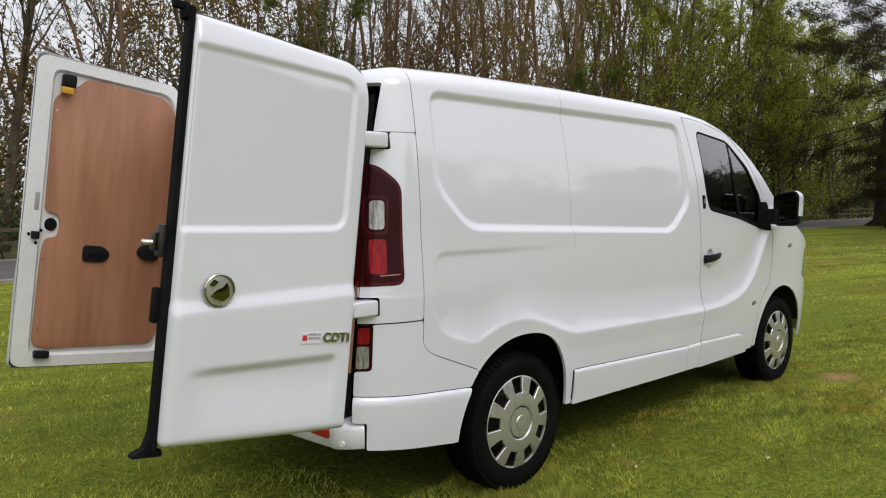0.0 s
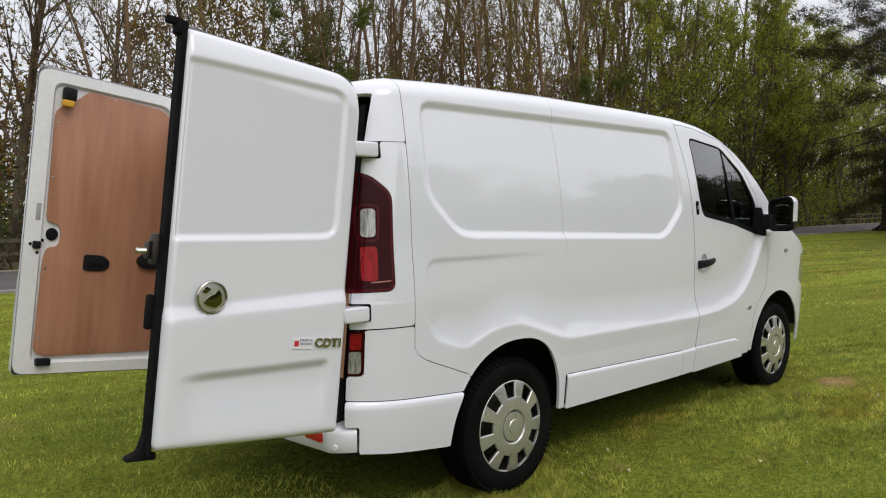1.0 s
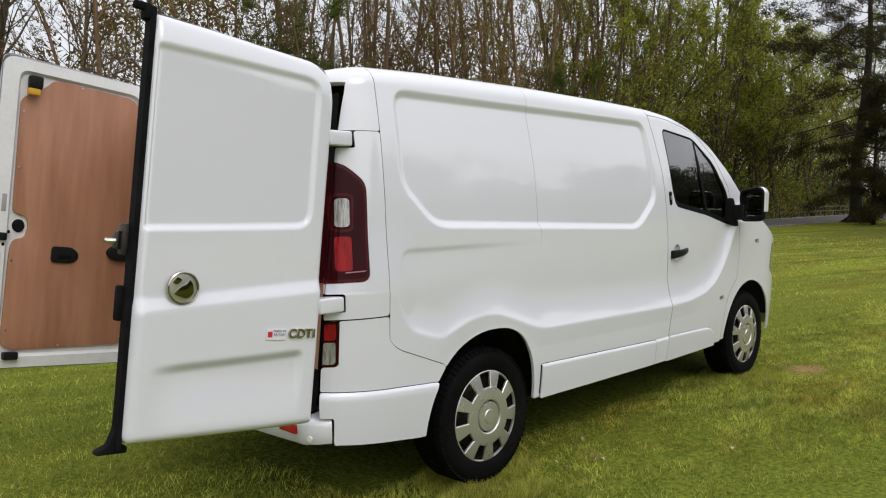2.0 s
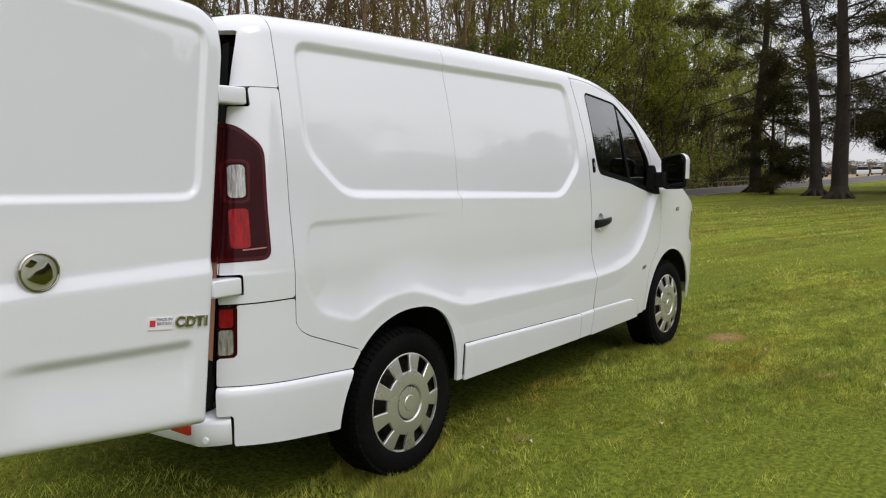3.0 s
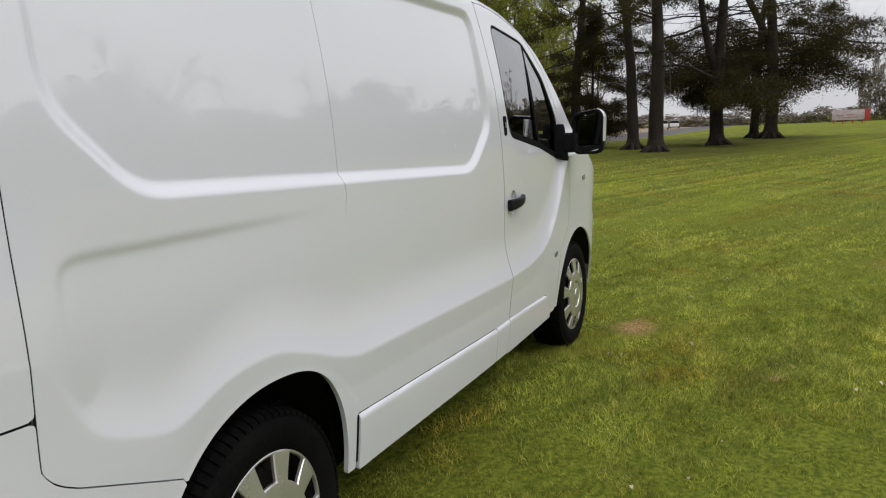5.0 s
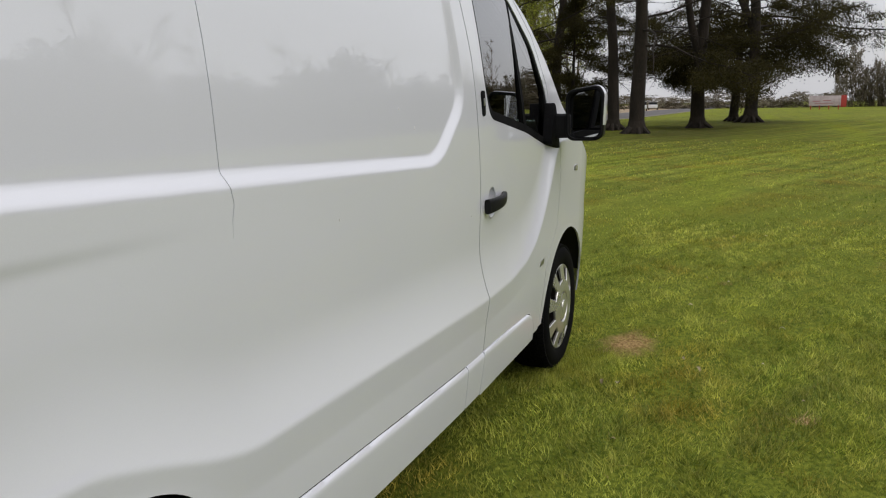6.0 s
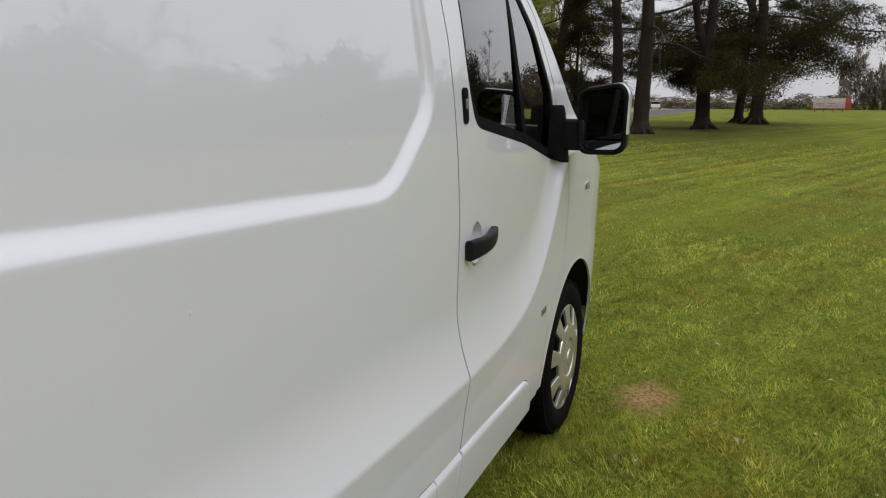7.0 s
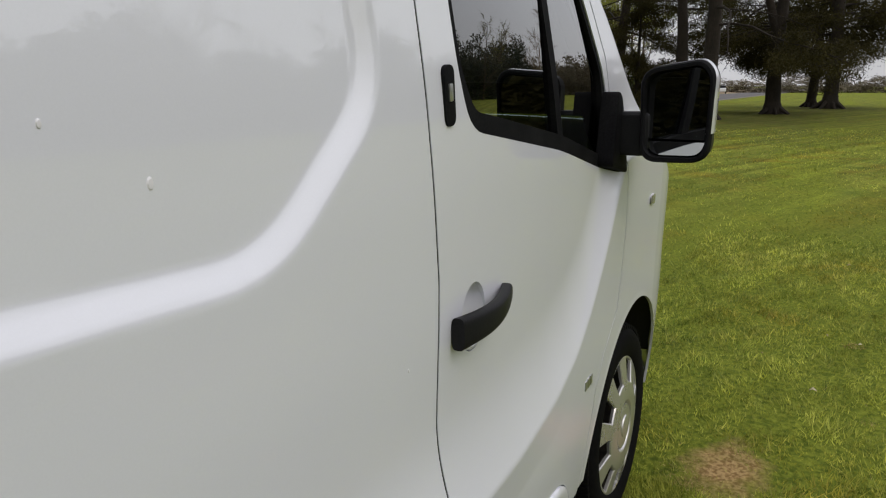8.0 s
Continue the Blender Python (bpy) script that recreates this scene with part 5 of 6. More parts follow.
        base = mix(r.outputs[0], base, mix(ramp(tex(60, 4), 0.4, 0.6), (0.19, 0.115, 0.045), (0.38, 0.26, 0.115)))
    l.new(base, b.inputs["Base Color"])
    bp = n.new("ShaderNodeBump")
    bp.inputs["Strength"].default_value = 0.6
    bp.inputs["Distance"].default_value = 0.03
    l.new(tex(30, 6), bp.inputs["Height"])
    l.new(bp.outputs[0], b.inputs["Normal"])
    return m


M_LAWN = ground_material()
bm = bmesh.new()
xs = sorted({*np.linspace(-12, 16, 141).round(3), *np.linspace(16, 70, 40).round(2), -1500, -300, -80, -40, -20, 100, 160, 300, 1500})
ys = sorted({*np.linspace(-9, 11, 101).round(3), -1500, -300, -100, -40, -20, 18, 30, 60, 300, 1500})
gr = []
for y in ys:
    row = []
    for x in xs:
        near = math.exp(-((x - 2) ** 2 + y * y) / 400)
        z = 0.022 * noise.noise((x * 0.55, y * 0.55, 3)) * near - 0.015
        row.append(bm.verts.new((x, y, z)))
    gr.append(row)
for a_, b_ in zip(gr, gr[1:]):
    for i in range(len(xs) - 1):
        bm.faces.new((a_[i], a_[i + 1], b_[i + 1], b_[i]))
ground = part("ground", bm, M_LAWN, None, "mown lawn with dry patches and painted shade under the pines")
tagged(ground, category="ground", kind="structure")
bm = bmesh.new()
edge = [(-400, 12.3), (36, 12.3), (48, 12.0), (60, 11.0), (78, 10.0), (600, 10.0)]
far_edge = [(-400, 18.2), (36, 18.2), (48, 18.3), (60, 18.2), (78, 18.0), (600, 18.0)]
lo, hi = [[bm.verts.new((x, y, 0.012)) for x, y in e_] for e_ in (edge, far_edge)]
for i in range(len(lo) - 1):
    bm.faces.new((lo[i], lo[i + 1], hi[i + 1], hi[i]))
road = part("road", bm, M_ASPHALT, None, "dark asphalt estate road beyond the lawn", smooth=0)
tagged(road, category="road", kind="structure")

# kerbs, verge floor of the wood
for line in (edge, far_edge):
    bm = bmesh.new()
    run = [(max(x, -60), y) for x, y in line]
    rings = [[bm.verts.new((x, y + d, z)) for d, z in ((-0.06, -0.05), (-0.06, 0.03), (-0.045, 0.045), (0.045, 0.045), (0.06, 0.03), (0.06, -0.05))] for x, y in run]
    for p_, q_ in zip(rings, rings[1:]):
        for j in range(5):
            bm.faces.new((p_[j], q_[j], q_[j + 1], p_[j + 1]))
    tagged(part("kerb", bm, M_KERB, None, "low concrete kerb along the road"), category="kerb", kind="structure")
bm = bmesh.new()
rng = random.Random(8)
rows_ = []
for j, y in enumerate((19.3, 19.9, 21, 26, 34, 60)):
    rows_.append([bm.verts.new((x, y + (rng.uniform(-0.4, 0.4) if j < 2 else 0), (-0.012 if j == 0 else 0.03 + 0.05 * rng.random()))) for x in range(-60, 96, 2)])
for a_, b_ in zip(rows_, rows_[1:]):
    for i in range(len(a_) - 1):
        bm.faces.new((a_[i], a_[i + 1], b_[i + 1], b_[i]))
bm_floor, bm = bm, bmesh.new()
rows_ = [[bm.verts.new((x, y + 0.4 * math.sin(x * 0.21 + j), z)) for x in range(96, 420, 6)] for j, (y, z) in enumerate(((18.9, -0.012), (20.5, 0.06), (34, 0.10), (80, 0.10)))]
for a_, b_ in zip(rows_, rows_[1:]):
    for i in range(len(a_) - 1):
        bm.faces.new((a_[i], a_[i + 1], b_[i + 1], b_[i]))
tagged(part("verge", bm, M_VERGE, None, "dry tan rough grass beyond the far road"), category="ground", kind="structure")
bm = bm_floor
tagged(part("woodland_floor", bm, M_LITTER, None, "leaf litter and ivy on the woodland floor"), category="ground", kind="structure")

# ---- trees ----
class Wood:
    """Collects tapered limbs and small leaves, and makes two meshes of them."""

    def __init__(self, seed):
        self.rng = random.Random(seed)
        self.v, self.f, self.lv, self.lf = [], [], [], []

    def limb(self, p, d, length, r0, r1, segs, sides, bend=0.15, lift=0.0):
        rng = self.rng
        p, d = Vector(p), Vector(d).normalized()
        pts = []
        for i in range(segs + 1):
            pts.append((p.copy(), d.copy(), r0 + (r1 - r0) * i / segs))
            d = (d + Vector((rng.uniform(-bend, bend), rng.uniform(-bend, bend), rng.uniform(-bend, bend) + lift))).normalized()
            p = p + d * (length / segs)
        base = len(self.v)
        for q, e, r in pts:
            s = e.cross(Vector((0.3, 0.2, 1.0)))
            if s.length < 0.01:
                s = Vector((1, 0, 0))
            s.normalize()
            t = e.cross(s)
            for k in range(sides):
                a = 2 * math.pi * k / sides
                self.v.append(q + (s * math.cos(a) + t * math.sin(a)) * r)
        for i in range(segs):
            for k in range(sides):
                a, b = base + i * sides + k, base + i * sides + (k + 1) % sides
                self.f.append((a, b, b + sides, a + sides))
        return pts

    def leaf(self, p, size, aspect=0.55, droop=0.0):
        rng = self.rng
        u = Vector((rng.gauss(0, 1), rng.gauss(0, 1), rng.gauss(0, 1) - droop)).normalized()
        w = u.cross(Vector((rng.gauss(0, 1), rng.gauss(0, 1), rng.gauss(0, 1))))
        if w.length < 1e-3:
            w = Vector((1, 0, 0))
        w = w.normalized() * size * aspect * 0.5
        b = len(self.lv)
        self.lv += [p + w, p + u * size, p - w]
        self.lf.append((b, b + 1, b + 2))

    def meshes(self, name):
        out = []
        for nm, vv, ff in (("trunk", self.v, self.f), ("crown", self.lv, self.lf)):
            me = bpy.data.meshes.new(name + "_" + nm)
            me.from_pydata([tuple(q) for q in vv], [], ff)
            if nm == "trunk":
                me.polygons.foreach_set("use_smooth", [True] * len(me.polygons))
            out.append(me)
        return out


def side_dir(d, rng, angle, turn):
    s = d.cross(Vector((0, 0, 1)))
    if s.length < 0.05:
        s = Vector((1, 0, 0))
    s.normalize()
    s = Matrix.Rotation(turn, 3, d) @ s
    return (d * math.cos(angle) + s * math.sin(angle)).normalized()


def broadleaf(seed, height, radius, limbs, sub, twigs, leaves, leaf_size, start=0.12, spread=0.75, stems=1, low_leaf=0):
    """A slim woodland tree: one or more stems, rising limbs, sub-limbs, twigs, and scattered young leaves."""
    w = Wood(seed)
    rng = w.rng
    for st in range(stems):
        lean = Vector((rng.gauss(0, 0.14), rng.gauss(0, 0.14), 1)) if stems > 1 else Vector((rng.gauss(0, 0.10), rng.gauss(0, 0.10), 1))
        base = Vector((rng.uniform(-0.5, 0.5), rng.uniform(-0.5, 0.5), -0.1)) if stems > 1 else Vector((0, 0, -0.1))
        h = height * rng.uniform(0.8, 1.05)
        trunk = w.limb(base, lean, h, radius * (1 if stems == 1 else rng.uniform(0.5, 0.9)), 0.02, 12, 7, 0.075, 0.02)
        for i in range(limbs // stems):
            q = start + (1 - start) * (i + rng.random()) / (limbs // stems)
            k = min(int(q * 12), 11)
            p, d, r = trunk[k]
            p = p + (trunk[k + 1][0] - p) * (q * 12 - k)
            bl = h * (0.30 * (1 - q) + 0.08) * rng.uniform(0.7, 1.3)
            bd = side_dir(d, rng, spread * rng.uniform(0.7, 1.3), rng.uniform(0, 6.283))
            br = w.limb(p, bd, bl, max(r * 0.45, 0.018), 0.010, 5, 4, 0.16, 0.08)
            for j in range(sub):
                qa = 0.15 + 0.85 * (j + rng.random()) / sub
                k2 = min(int(qa * 5), 4)
                p2, d2, r2 = br[k2]
                p2 = p2 + (br[k2 + 1][0] - p2) * (qa * 5 - k2)
                sl = bl * rng.uniform(0.25, 0.5)
                sb = w.limb(p2, side_dir(d2, rng, rng.uniform(0.4, 0.9), rng.uniform(0, 6.283)), sl, max(r2 * 0.6, 0.009), 0.006, 3, 3, 0.2, 0.06)
                for t in range(twigs):
                    k3 = rng.randrange(3)
                    p3, d3, r3 = sb[k3 + 1]
                    tl = rng.uniform(0.25, 0.7)
                    tw = w.limb(p3, side_dir(d3, rng, rng.uniform(0.3, 0.8), rng.uniform(0, 6.283)), tl, 0.011, 0.004, 1, 3, 0.2, 0.05)
                    for _ in range(leaves):
                        c = tw[0][0] + (tw[1][0] - tw[0][0]) * rng.random()
                        w.leaf(c + Vector((rng.gauss(0, 0.07), rng.gauss(0, 0.07), rng.gauss(0, 0.07))), leaf_size * rng.uniform(0.6, 1.3))
        # ivy and low growth on the stem
        for _ in range(low_leaf // stems):
            q = rng.random() ** 1.5 * 0.45
            k = int(q * 12)
            p = trunk[k][0] + (trunk[k + 1][0] - trunk[k][0]) * (q * 12 - k)
            w.leaf(p + Vector((rng.gauss(0, 0.28), rng.gauss(0, 0.28), 0)), leaf_size * 1.4)
    return w.meshes("tree")


def bush(seed, height, width, stems, leaves, size):
    w = Wood(seed)
    rng = w.rng
    for i in range(stems):
        a = rng.uniform(0, 6.283)
        d = Vector((math.cos(a) * rng.uniform(0.1, 0.8), math.sin(a) * rng.uniform(0.1, 0.8), 1))
        base = Vector((rng.uniform(-0.4, 0.4) * width, rng.uniform(-0.2, 0.2) * width, -0.05))
        st = w.limb(base, d, height * rng.uniform(0.6, 1.1), 0.03, 0.008, 5, 4, 0.16, 0.05)
        for j in range(5):
            p, d2, r = st[1 + rng.randrange(5)]
            sb = w.limb(p, side_dir(d2, rng, rng.uniform(0.5, 1.1), rng.uniform(0, 6.283)), height * rng.uniform(0.2, 0.45), 0.012, 0.005, 3, 3, 0.2, 0.04)
            for _ in range(leaves):
                c = sb[rng.randrange(4)][0]
                w.leaf(c + Vector((rng.gauss(0, 0.16), rng.gauss(0, 0.16), rng.gauss(0, 0.16))), size * rng.uniform(0.6, 1.3))
    return w.meshes("bush")


def pine(seed, height, radius, limbs, tufts, needles, low=0.10, lean=0.0, fork=False):
    """A dark pine: thick bare trunk with a flared foot, long crooked limbs, drooping masses of needles."""
    w = Wood(seed)
    rng = w.rng
    d0 = Vector((lean, rng.uniform(-0.03, 0.03), 1))
    foot = w.limb((0, 0, -0.3), d0, 0.9, radius * 1.7, radius * 1.04, 4, 14, 0.0)
    trunk = w.limb(foot[-1][0], d0, height - 0.6, radius * 1.04, radius * 0.2, 14, 12, 0.05, 0.01)
    for i in range(9):
        a = 6.283 * i / 9 + rng.uniform(-0.3, 0.3)
        w.limb((math.cos(a) * radius * 0.7, math.sin(a) * radius * 0.7, 0.35), (math.cos(a), math.sin(a), -0.75), 0.9, radius * 0.38, 0.03, 4, 5, 0.1)
    trunks = [trunk]
    if fork:
        k = 3
        p, d, r = trunk[k]
        trunks.append(w.limb(p, side_dir(d, rng, 0.35, rng.uniform(0, 6.283)), height * 0.65, r * 0.75, 0.06, 10, 9, 0.06, 0.05))
    for tr in trunks:
        n = len(tr) - 1
        for i in range(limbs // len(trunks)):
            q = low + (1 - low) * (i + rng.random()) / (limbs // len(trunks))
            k = min(int(q * n), n - 1)
            p, d, r = tr[k]
            p = p + (tr[k + 1][0] - p) * (q * n - k)
            bl = (3.0 + 5.2 * math.sin(math.pi * min(1, q * 0.8 + 0.18))) * rng.uniform(0.6, 1.15)
            a = rng.uniform(0, 6.283)
            bd = Vector((math.cos(a), math.sin(a), rng.uniform(-0.2, 0.4)))
            br = w.limb(p, bd, bl, max(r * 0.22, 0.03), 0.012, 7, 5, 0.2, -0.03 if q < 0.4 else 0.02)
            dead = rng.random() < 0.25
            for j in range(9):
                k2 = rng.randrange(2, 7)
                w.limb(br[k2][0], side_dir(br[k2][1], rng, rng.uniform(0.5, 1.2), rng.uniform(0, 6.283)), rng.uniform(0.4, 1.5), 0.016, 0.005, 3, 3, 0.3, -0.02)
            for j in range(tufts):
                qa = 0.42 + 0.58 * (j + rng.random()) / tufts
                k2 = min(int(qa * 7), 6)
                p2 = br[k2][0] + (br[k2 + 1][0] - br[k2][0]) * (qa * 7 - k2)
                sb = w.limb(p2, side_dir(br[k2][1], rng, rng.uniform(0.5, 1.2), rng.uniform(0, 6.283)), rng.uniform(0.35, 1.0), 0.014, 0.006, 2, 3, 0.25, -0.03)
                if dead:
                    continue
                c0 = sb[rng.randrange(1, 3)][0]
                for _ in range(needles):
                    c = c0 + Vector((rng.gauss(0, 0.25), rng.gauss(0, 0.25), rng.gauss(-0.05, 0.13)))
                    w.leaf(c, rng.uniform(0.10, 0.19), 0.26, 0.3)
    # low boughs hanging heavy with needles
    for i in range(22 if low < 0.1 else 0):
        q = rng.uniform(0.12, 0.27)
        k = int(q * 14)
        p = trunk[k][0] + (trunk[k + 1][0] - trunk[k][0]) * (q * 14 - k)
        a = rng.uniform(0, 6.283)
        br = w.limb(p, (math.cos(a), math.sin(a), 0.15), rng.uniform(2.5, 5.6), 0.06, 0.012, 7, 5, 0.15, -0.06)
        for j in range(14):
            c0 = br[2 + int(5.99 * (j + rng.random()) / 14)][0]
            for _ in range(190):
                c = Vector((rng.gauss(0, 0.34), rng.gauss(0, 0.34), rng.gauss(-0.12, 0.22))) + c0
                w.leaf(Vector((c.x, c.y, max(c.z, rng.uniform(1.5, 2.1)))), rng.uniform(0.09, 0.17), 0.30, 0.5)
    return w.meshes("pine")


def conifer(seed, height, radius):
    """A dark conifer whose drooping boughs hang down almost to the ground."""
    w = Wood(seed)
    rng = w.rng
    trunk = w.limb((0, 0, -0.2), (0.02, 0, 1), height, radius, 0.03, 12, 8, 0.03)
    for i in range(34):
        q = 0.08 + 0.92 * ((i + rng.random()) / 34) ** 1.25
        k = min(int(q * 12), 11)
        p = trunk[k][0] + (trunk[k + 1][0] - trunk[k][0]) * (q * 12 - k)
        a = rng.uniform(0, 6.283)
        bl = (1.6 + 3.4 * math.sin(math.pi * min(1, q + 0.15))) * rng.uniform(0.4, 1.35)
        br = w.limb(p, (math.cos(a), math.sin(a), 0.25), bl, 0.05, 0.012, 6, 4, 0.12, -0.09)
        for j in range(9):
            c0 = br[1 + int(5.99 * ((j + rng.random()) / 9) ** 0.7)][0]
            for _ in range(210):
                w.leaf(c0 + Vector((rng.gauss(0, 0.38), rng.gauss(0, 0.38), rng.gauss(-0.12, 0.24))), rng.uniform(0.12, 0.25), 0.30, 1.0)
    return w.meshes("conifer")


def tree_thing(name, meshes, bark, leaf, label, category, group):
    t = thing(name, label=label, category=category, group=group)
    part("trunk", meshes[0], bark, t)
    if len(meshes[1].polygons):
        part("crown", meshes[1], leaf, t)
    return t


trng = random.Random(5)
BARE = [tree_thing("bare_tree", broadleaf(11 + i, h, r, 26, 6, 6, max(3, lv * 2 // 3), (0.075, 0.075, 0.075, 0.075, 0.09, 0.115, 0.115, 0.075)[i], 0.14, 0.7, stems=st, low_leaf=ll), bark, lf, lab, "tree", "woodland trees")
        for i, (h, r, lv, st, ll, bark, lf, lab) in enumerate((
            (15, 0.20, 6, 1, 260, M_BARK, M_LEAF_YEL, "tall slim woodland tree just coming into leaf"),
            (14, 0.15, 10, 2, 160, M_BARK_RED, M_BUD, "twin-stemmed woodland tree with brown buds"),
            (15, 0.18, 11, 3, 200, M_BARK_RED, M_BUD, "multi-stemmed tree with reddish-brown budding twigs"),
            (14, 0.15, 11, 2, 200, M_BARK_RED, M_LEAF_YEL, "reddish-barked tree with small yellowish opening leaves"),
            (15, 0.18, 13, 1, 300, M_BARK_RED, M_LEAF_YEL, "slim tree with yellow-green young leaves"),
            (14, 0.20, 14, 2, 400, M_BARK, M_LEAF, "spring-green tree in fresh leaf"),
            (12, 0.18, 20, 2, 900, M_BARK, M_LEAF, "rounded tree in bright fresh leaf"),
            (11, 0.16, 48, 3, 1800, M_BARK, M_LEAF_IVY, "ivy-clad evergreen tree in the wood")))]
BUSH = [tree_thing("bush", bush(31 + i, h, 2.6, 12, lv, s), M_BARK, lf, lab, "bush", "woodland edge bushes")
        for i, (h, lv, s, lf, lab) in enumerate(((2.6, 22, 0.13, M_LEAF_DARK, "dense dark evergreen bush at the wood's edge"), (2.2, 18, 0.11, M_LEAF, "green leafy bush at the wood's edge"), (3.4, 9, 0.09, M_BUD, "twiggy brown bush at the wood's edge")))]
PINE = [tree_thing("pine_tree", pine(51 + i, h, r, lm, tf, nd, lw, ln, fk), M_BARK_PINE, M_NEEDLE, "big dark pine with a bare trunk and drooping branches", "tree", "pines on the lawn")
        for i, (h, r, lm, tf, nd, lw, ln, fk) in enumerate(((17, 0.30, 24, 12, 200, 0.27, 0.02, False), (16, 0.34, 24, 12, 200, 0.20, 0.03, False), (15, 0.37, 18, 11, 210, 0.09, 0.04, True), (16, 0.27, 15, 11, 230, 0.07, 0.03, True)))]
CONIFER = [tree_thing("conifer", conifer(61, 13, 0.22), M_BARK_PINE, M_NEEDLE, "dark drooping conifer leafy down to the lawn", "tree", "pines on the lawn")]
used = set()


def plant(stock, i, x, y, rz, s=1.0, sz=1.0):
    m = pose(x, y, -0.02, 0, 0, rz) @ Matrix.Diagonal((s, s, s * sz, 1))
    key = (stock[i].name)
    if key not in used:
        used.add(key)
        stock[i].matrix_basis = m
        return stock[i]
    return copy_thing(stock[i], m)


# pines standing on the lawn
for i, x, y, rz, s in ((0, 39.6, 5.9, 20, 1.0), (1, 35.4, 4.0, 130, 1.0), (2, 43.2, 2.0, 75, 1.0), (3, 54.6, -0.3, 200, 1.45), (0, 58.0, 0.9, 260, 1.0), (1, 47.0, 11.0, 245, 1.0)):
    plant(PINE, i, x, y, rz, s)
for x, y, rz, s in ((14.2, 21.4, 10, 1.0), (19.0, 24.5, 80, 0.8), (31.0, 20.8, 300, 0.9)):
    plant(BARE, 7, x, y, rz, s)
for i, x, y, rz, s in ((5, 38.0, 21.0, 150, 0.95), (6, 44.0, 20.6, 220, 1.15), (6, 51.0, 20.8, 30, 1.2), (6, 58.0, 21.0, 130, 1.15), (6, 33.5, 20.6, 75, 1.0), (6, 40.5, 20.0, 290, 1.05), (6, 47.5, 19.9, 110, 1.1), (6, 54.5, 20.0, 340, 1.1), (6, 63.0, 20.6, 20, 1.1)):
    plant(BARE, i, x, y, rz, s)
for x, y, rz, s in ((42.5, 8.8, 40, 0.62),):
    plant(CONIFER, 0, x, y, rz, s)
# woodland behind the road, denser and greener to the east
for row, (y0, step, x_end) in enumerate(((20.5, 3.2, 92), (25.0, 4.4, 52))):
    x = -4.0 + row
    while x < x_end:
        q = x / (y0 + 3.3)
        if q < 0.6:
            i = trng.choice((0, 1, 3, 3, 1))
        elif q < 1.45:
            i = trng.choice((2, 2, 3, 1, 3, 2, 4))
        elif q < 1.95:
            i = trng.choice((4, 6, 5, 4, 5))
        else:
            i = trng.choice((6, 5, 6, 5))
        far = min(1, max(0, (x - 8) / 30))
        plant(BARE, i, x + trng.uniform(-1, 1), y0 + trng.uniform(-1.3, 1.3), trng.uniform(0, 360), trng.uniform(0.85, 1.1) * (1 + 0.25 * far), 1 + 0.4 * far if x < 50 else 0.95)
        x += step * trng.uniform(0.75, 1.3) * (1.0 + 0.55 * far)
for x in np.arange(20.0, 31.0, 3.6):
    plant(BARE, trng.choice((4, 3, 4, 2)), float(x) + trng.uniform(-1, 1), 22.8 + trng.uniform(-0.8, 0.8), trng.uniform(0, 360), trng.uniform(0.8, 1.05), 1.15)
for x in np.arange(12.0, 150.0, 12.0):
    plant(BARE, trng.choice((0, 1, 0)), float(x) + trng.uniform(-4, 4), -45 + trng.uniform(-4, 4), trng.uniform(0, 360), trng.uniform(1.0, 1.35))
for row, y0 in enumerate((20.0, 23.5)):
    x = -3.0
    while x < 94:
        q = x / (y0 + 3.3)
        i = trng.choice((0, 2, 2) if q < 1.0 else ((0, 0, 2, 1) if q < 1.9 else (1, 0, 0)))
        far = min(1, max(0, (x - 8) / 30))
        if q > 0.42 or trng.random() < 0.75:
            plant(BUSH, i, x, y0 + trng.uniform(-0.5, 0.8), trng.uniform(0, 360), trng.uniform(0.75, 1.15) * (1 + 0.5 * far) * (1 + 0.35 * row * (1 if q > 0.42 else 0)))
        x += trng.uniform(1.8, 2.8) * (1 + 0.8 * far)


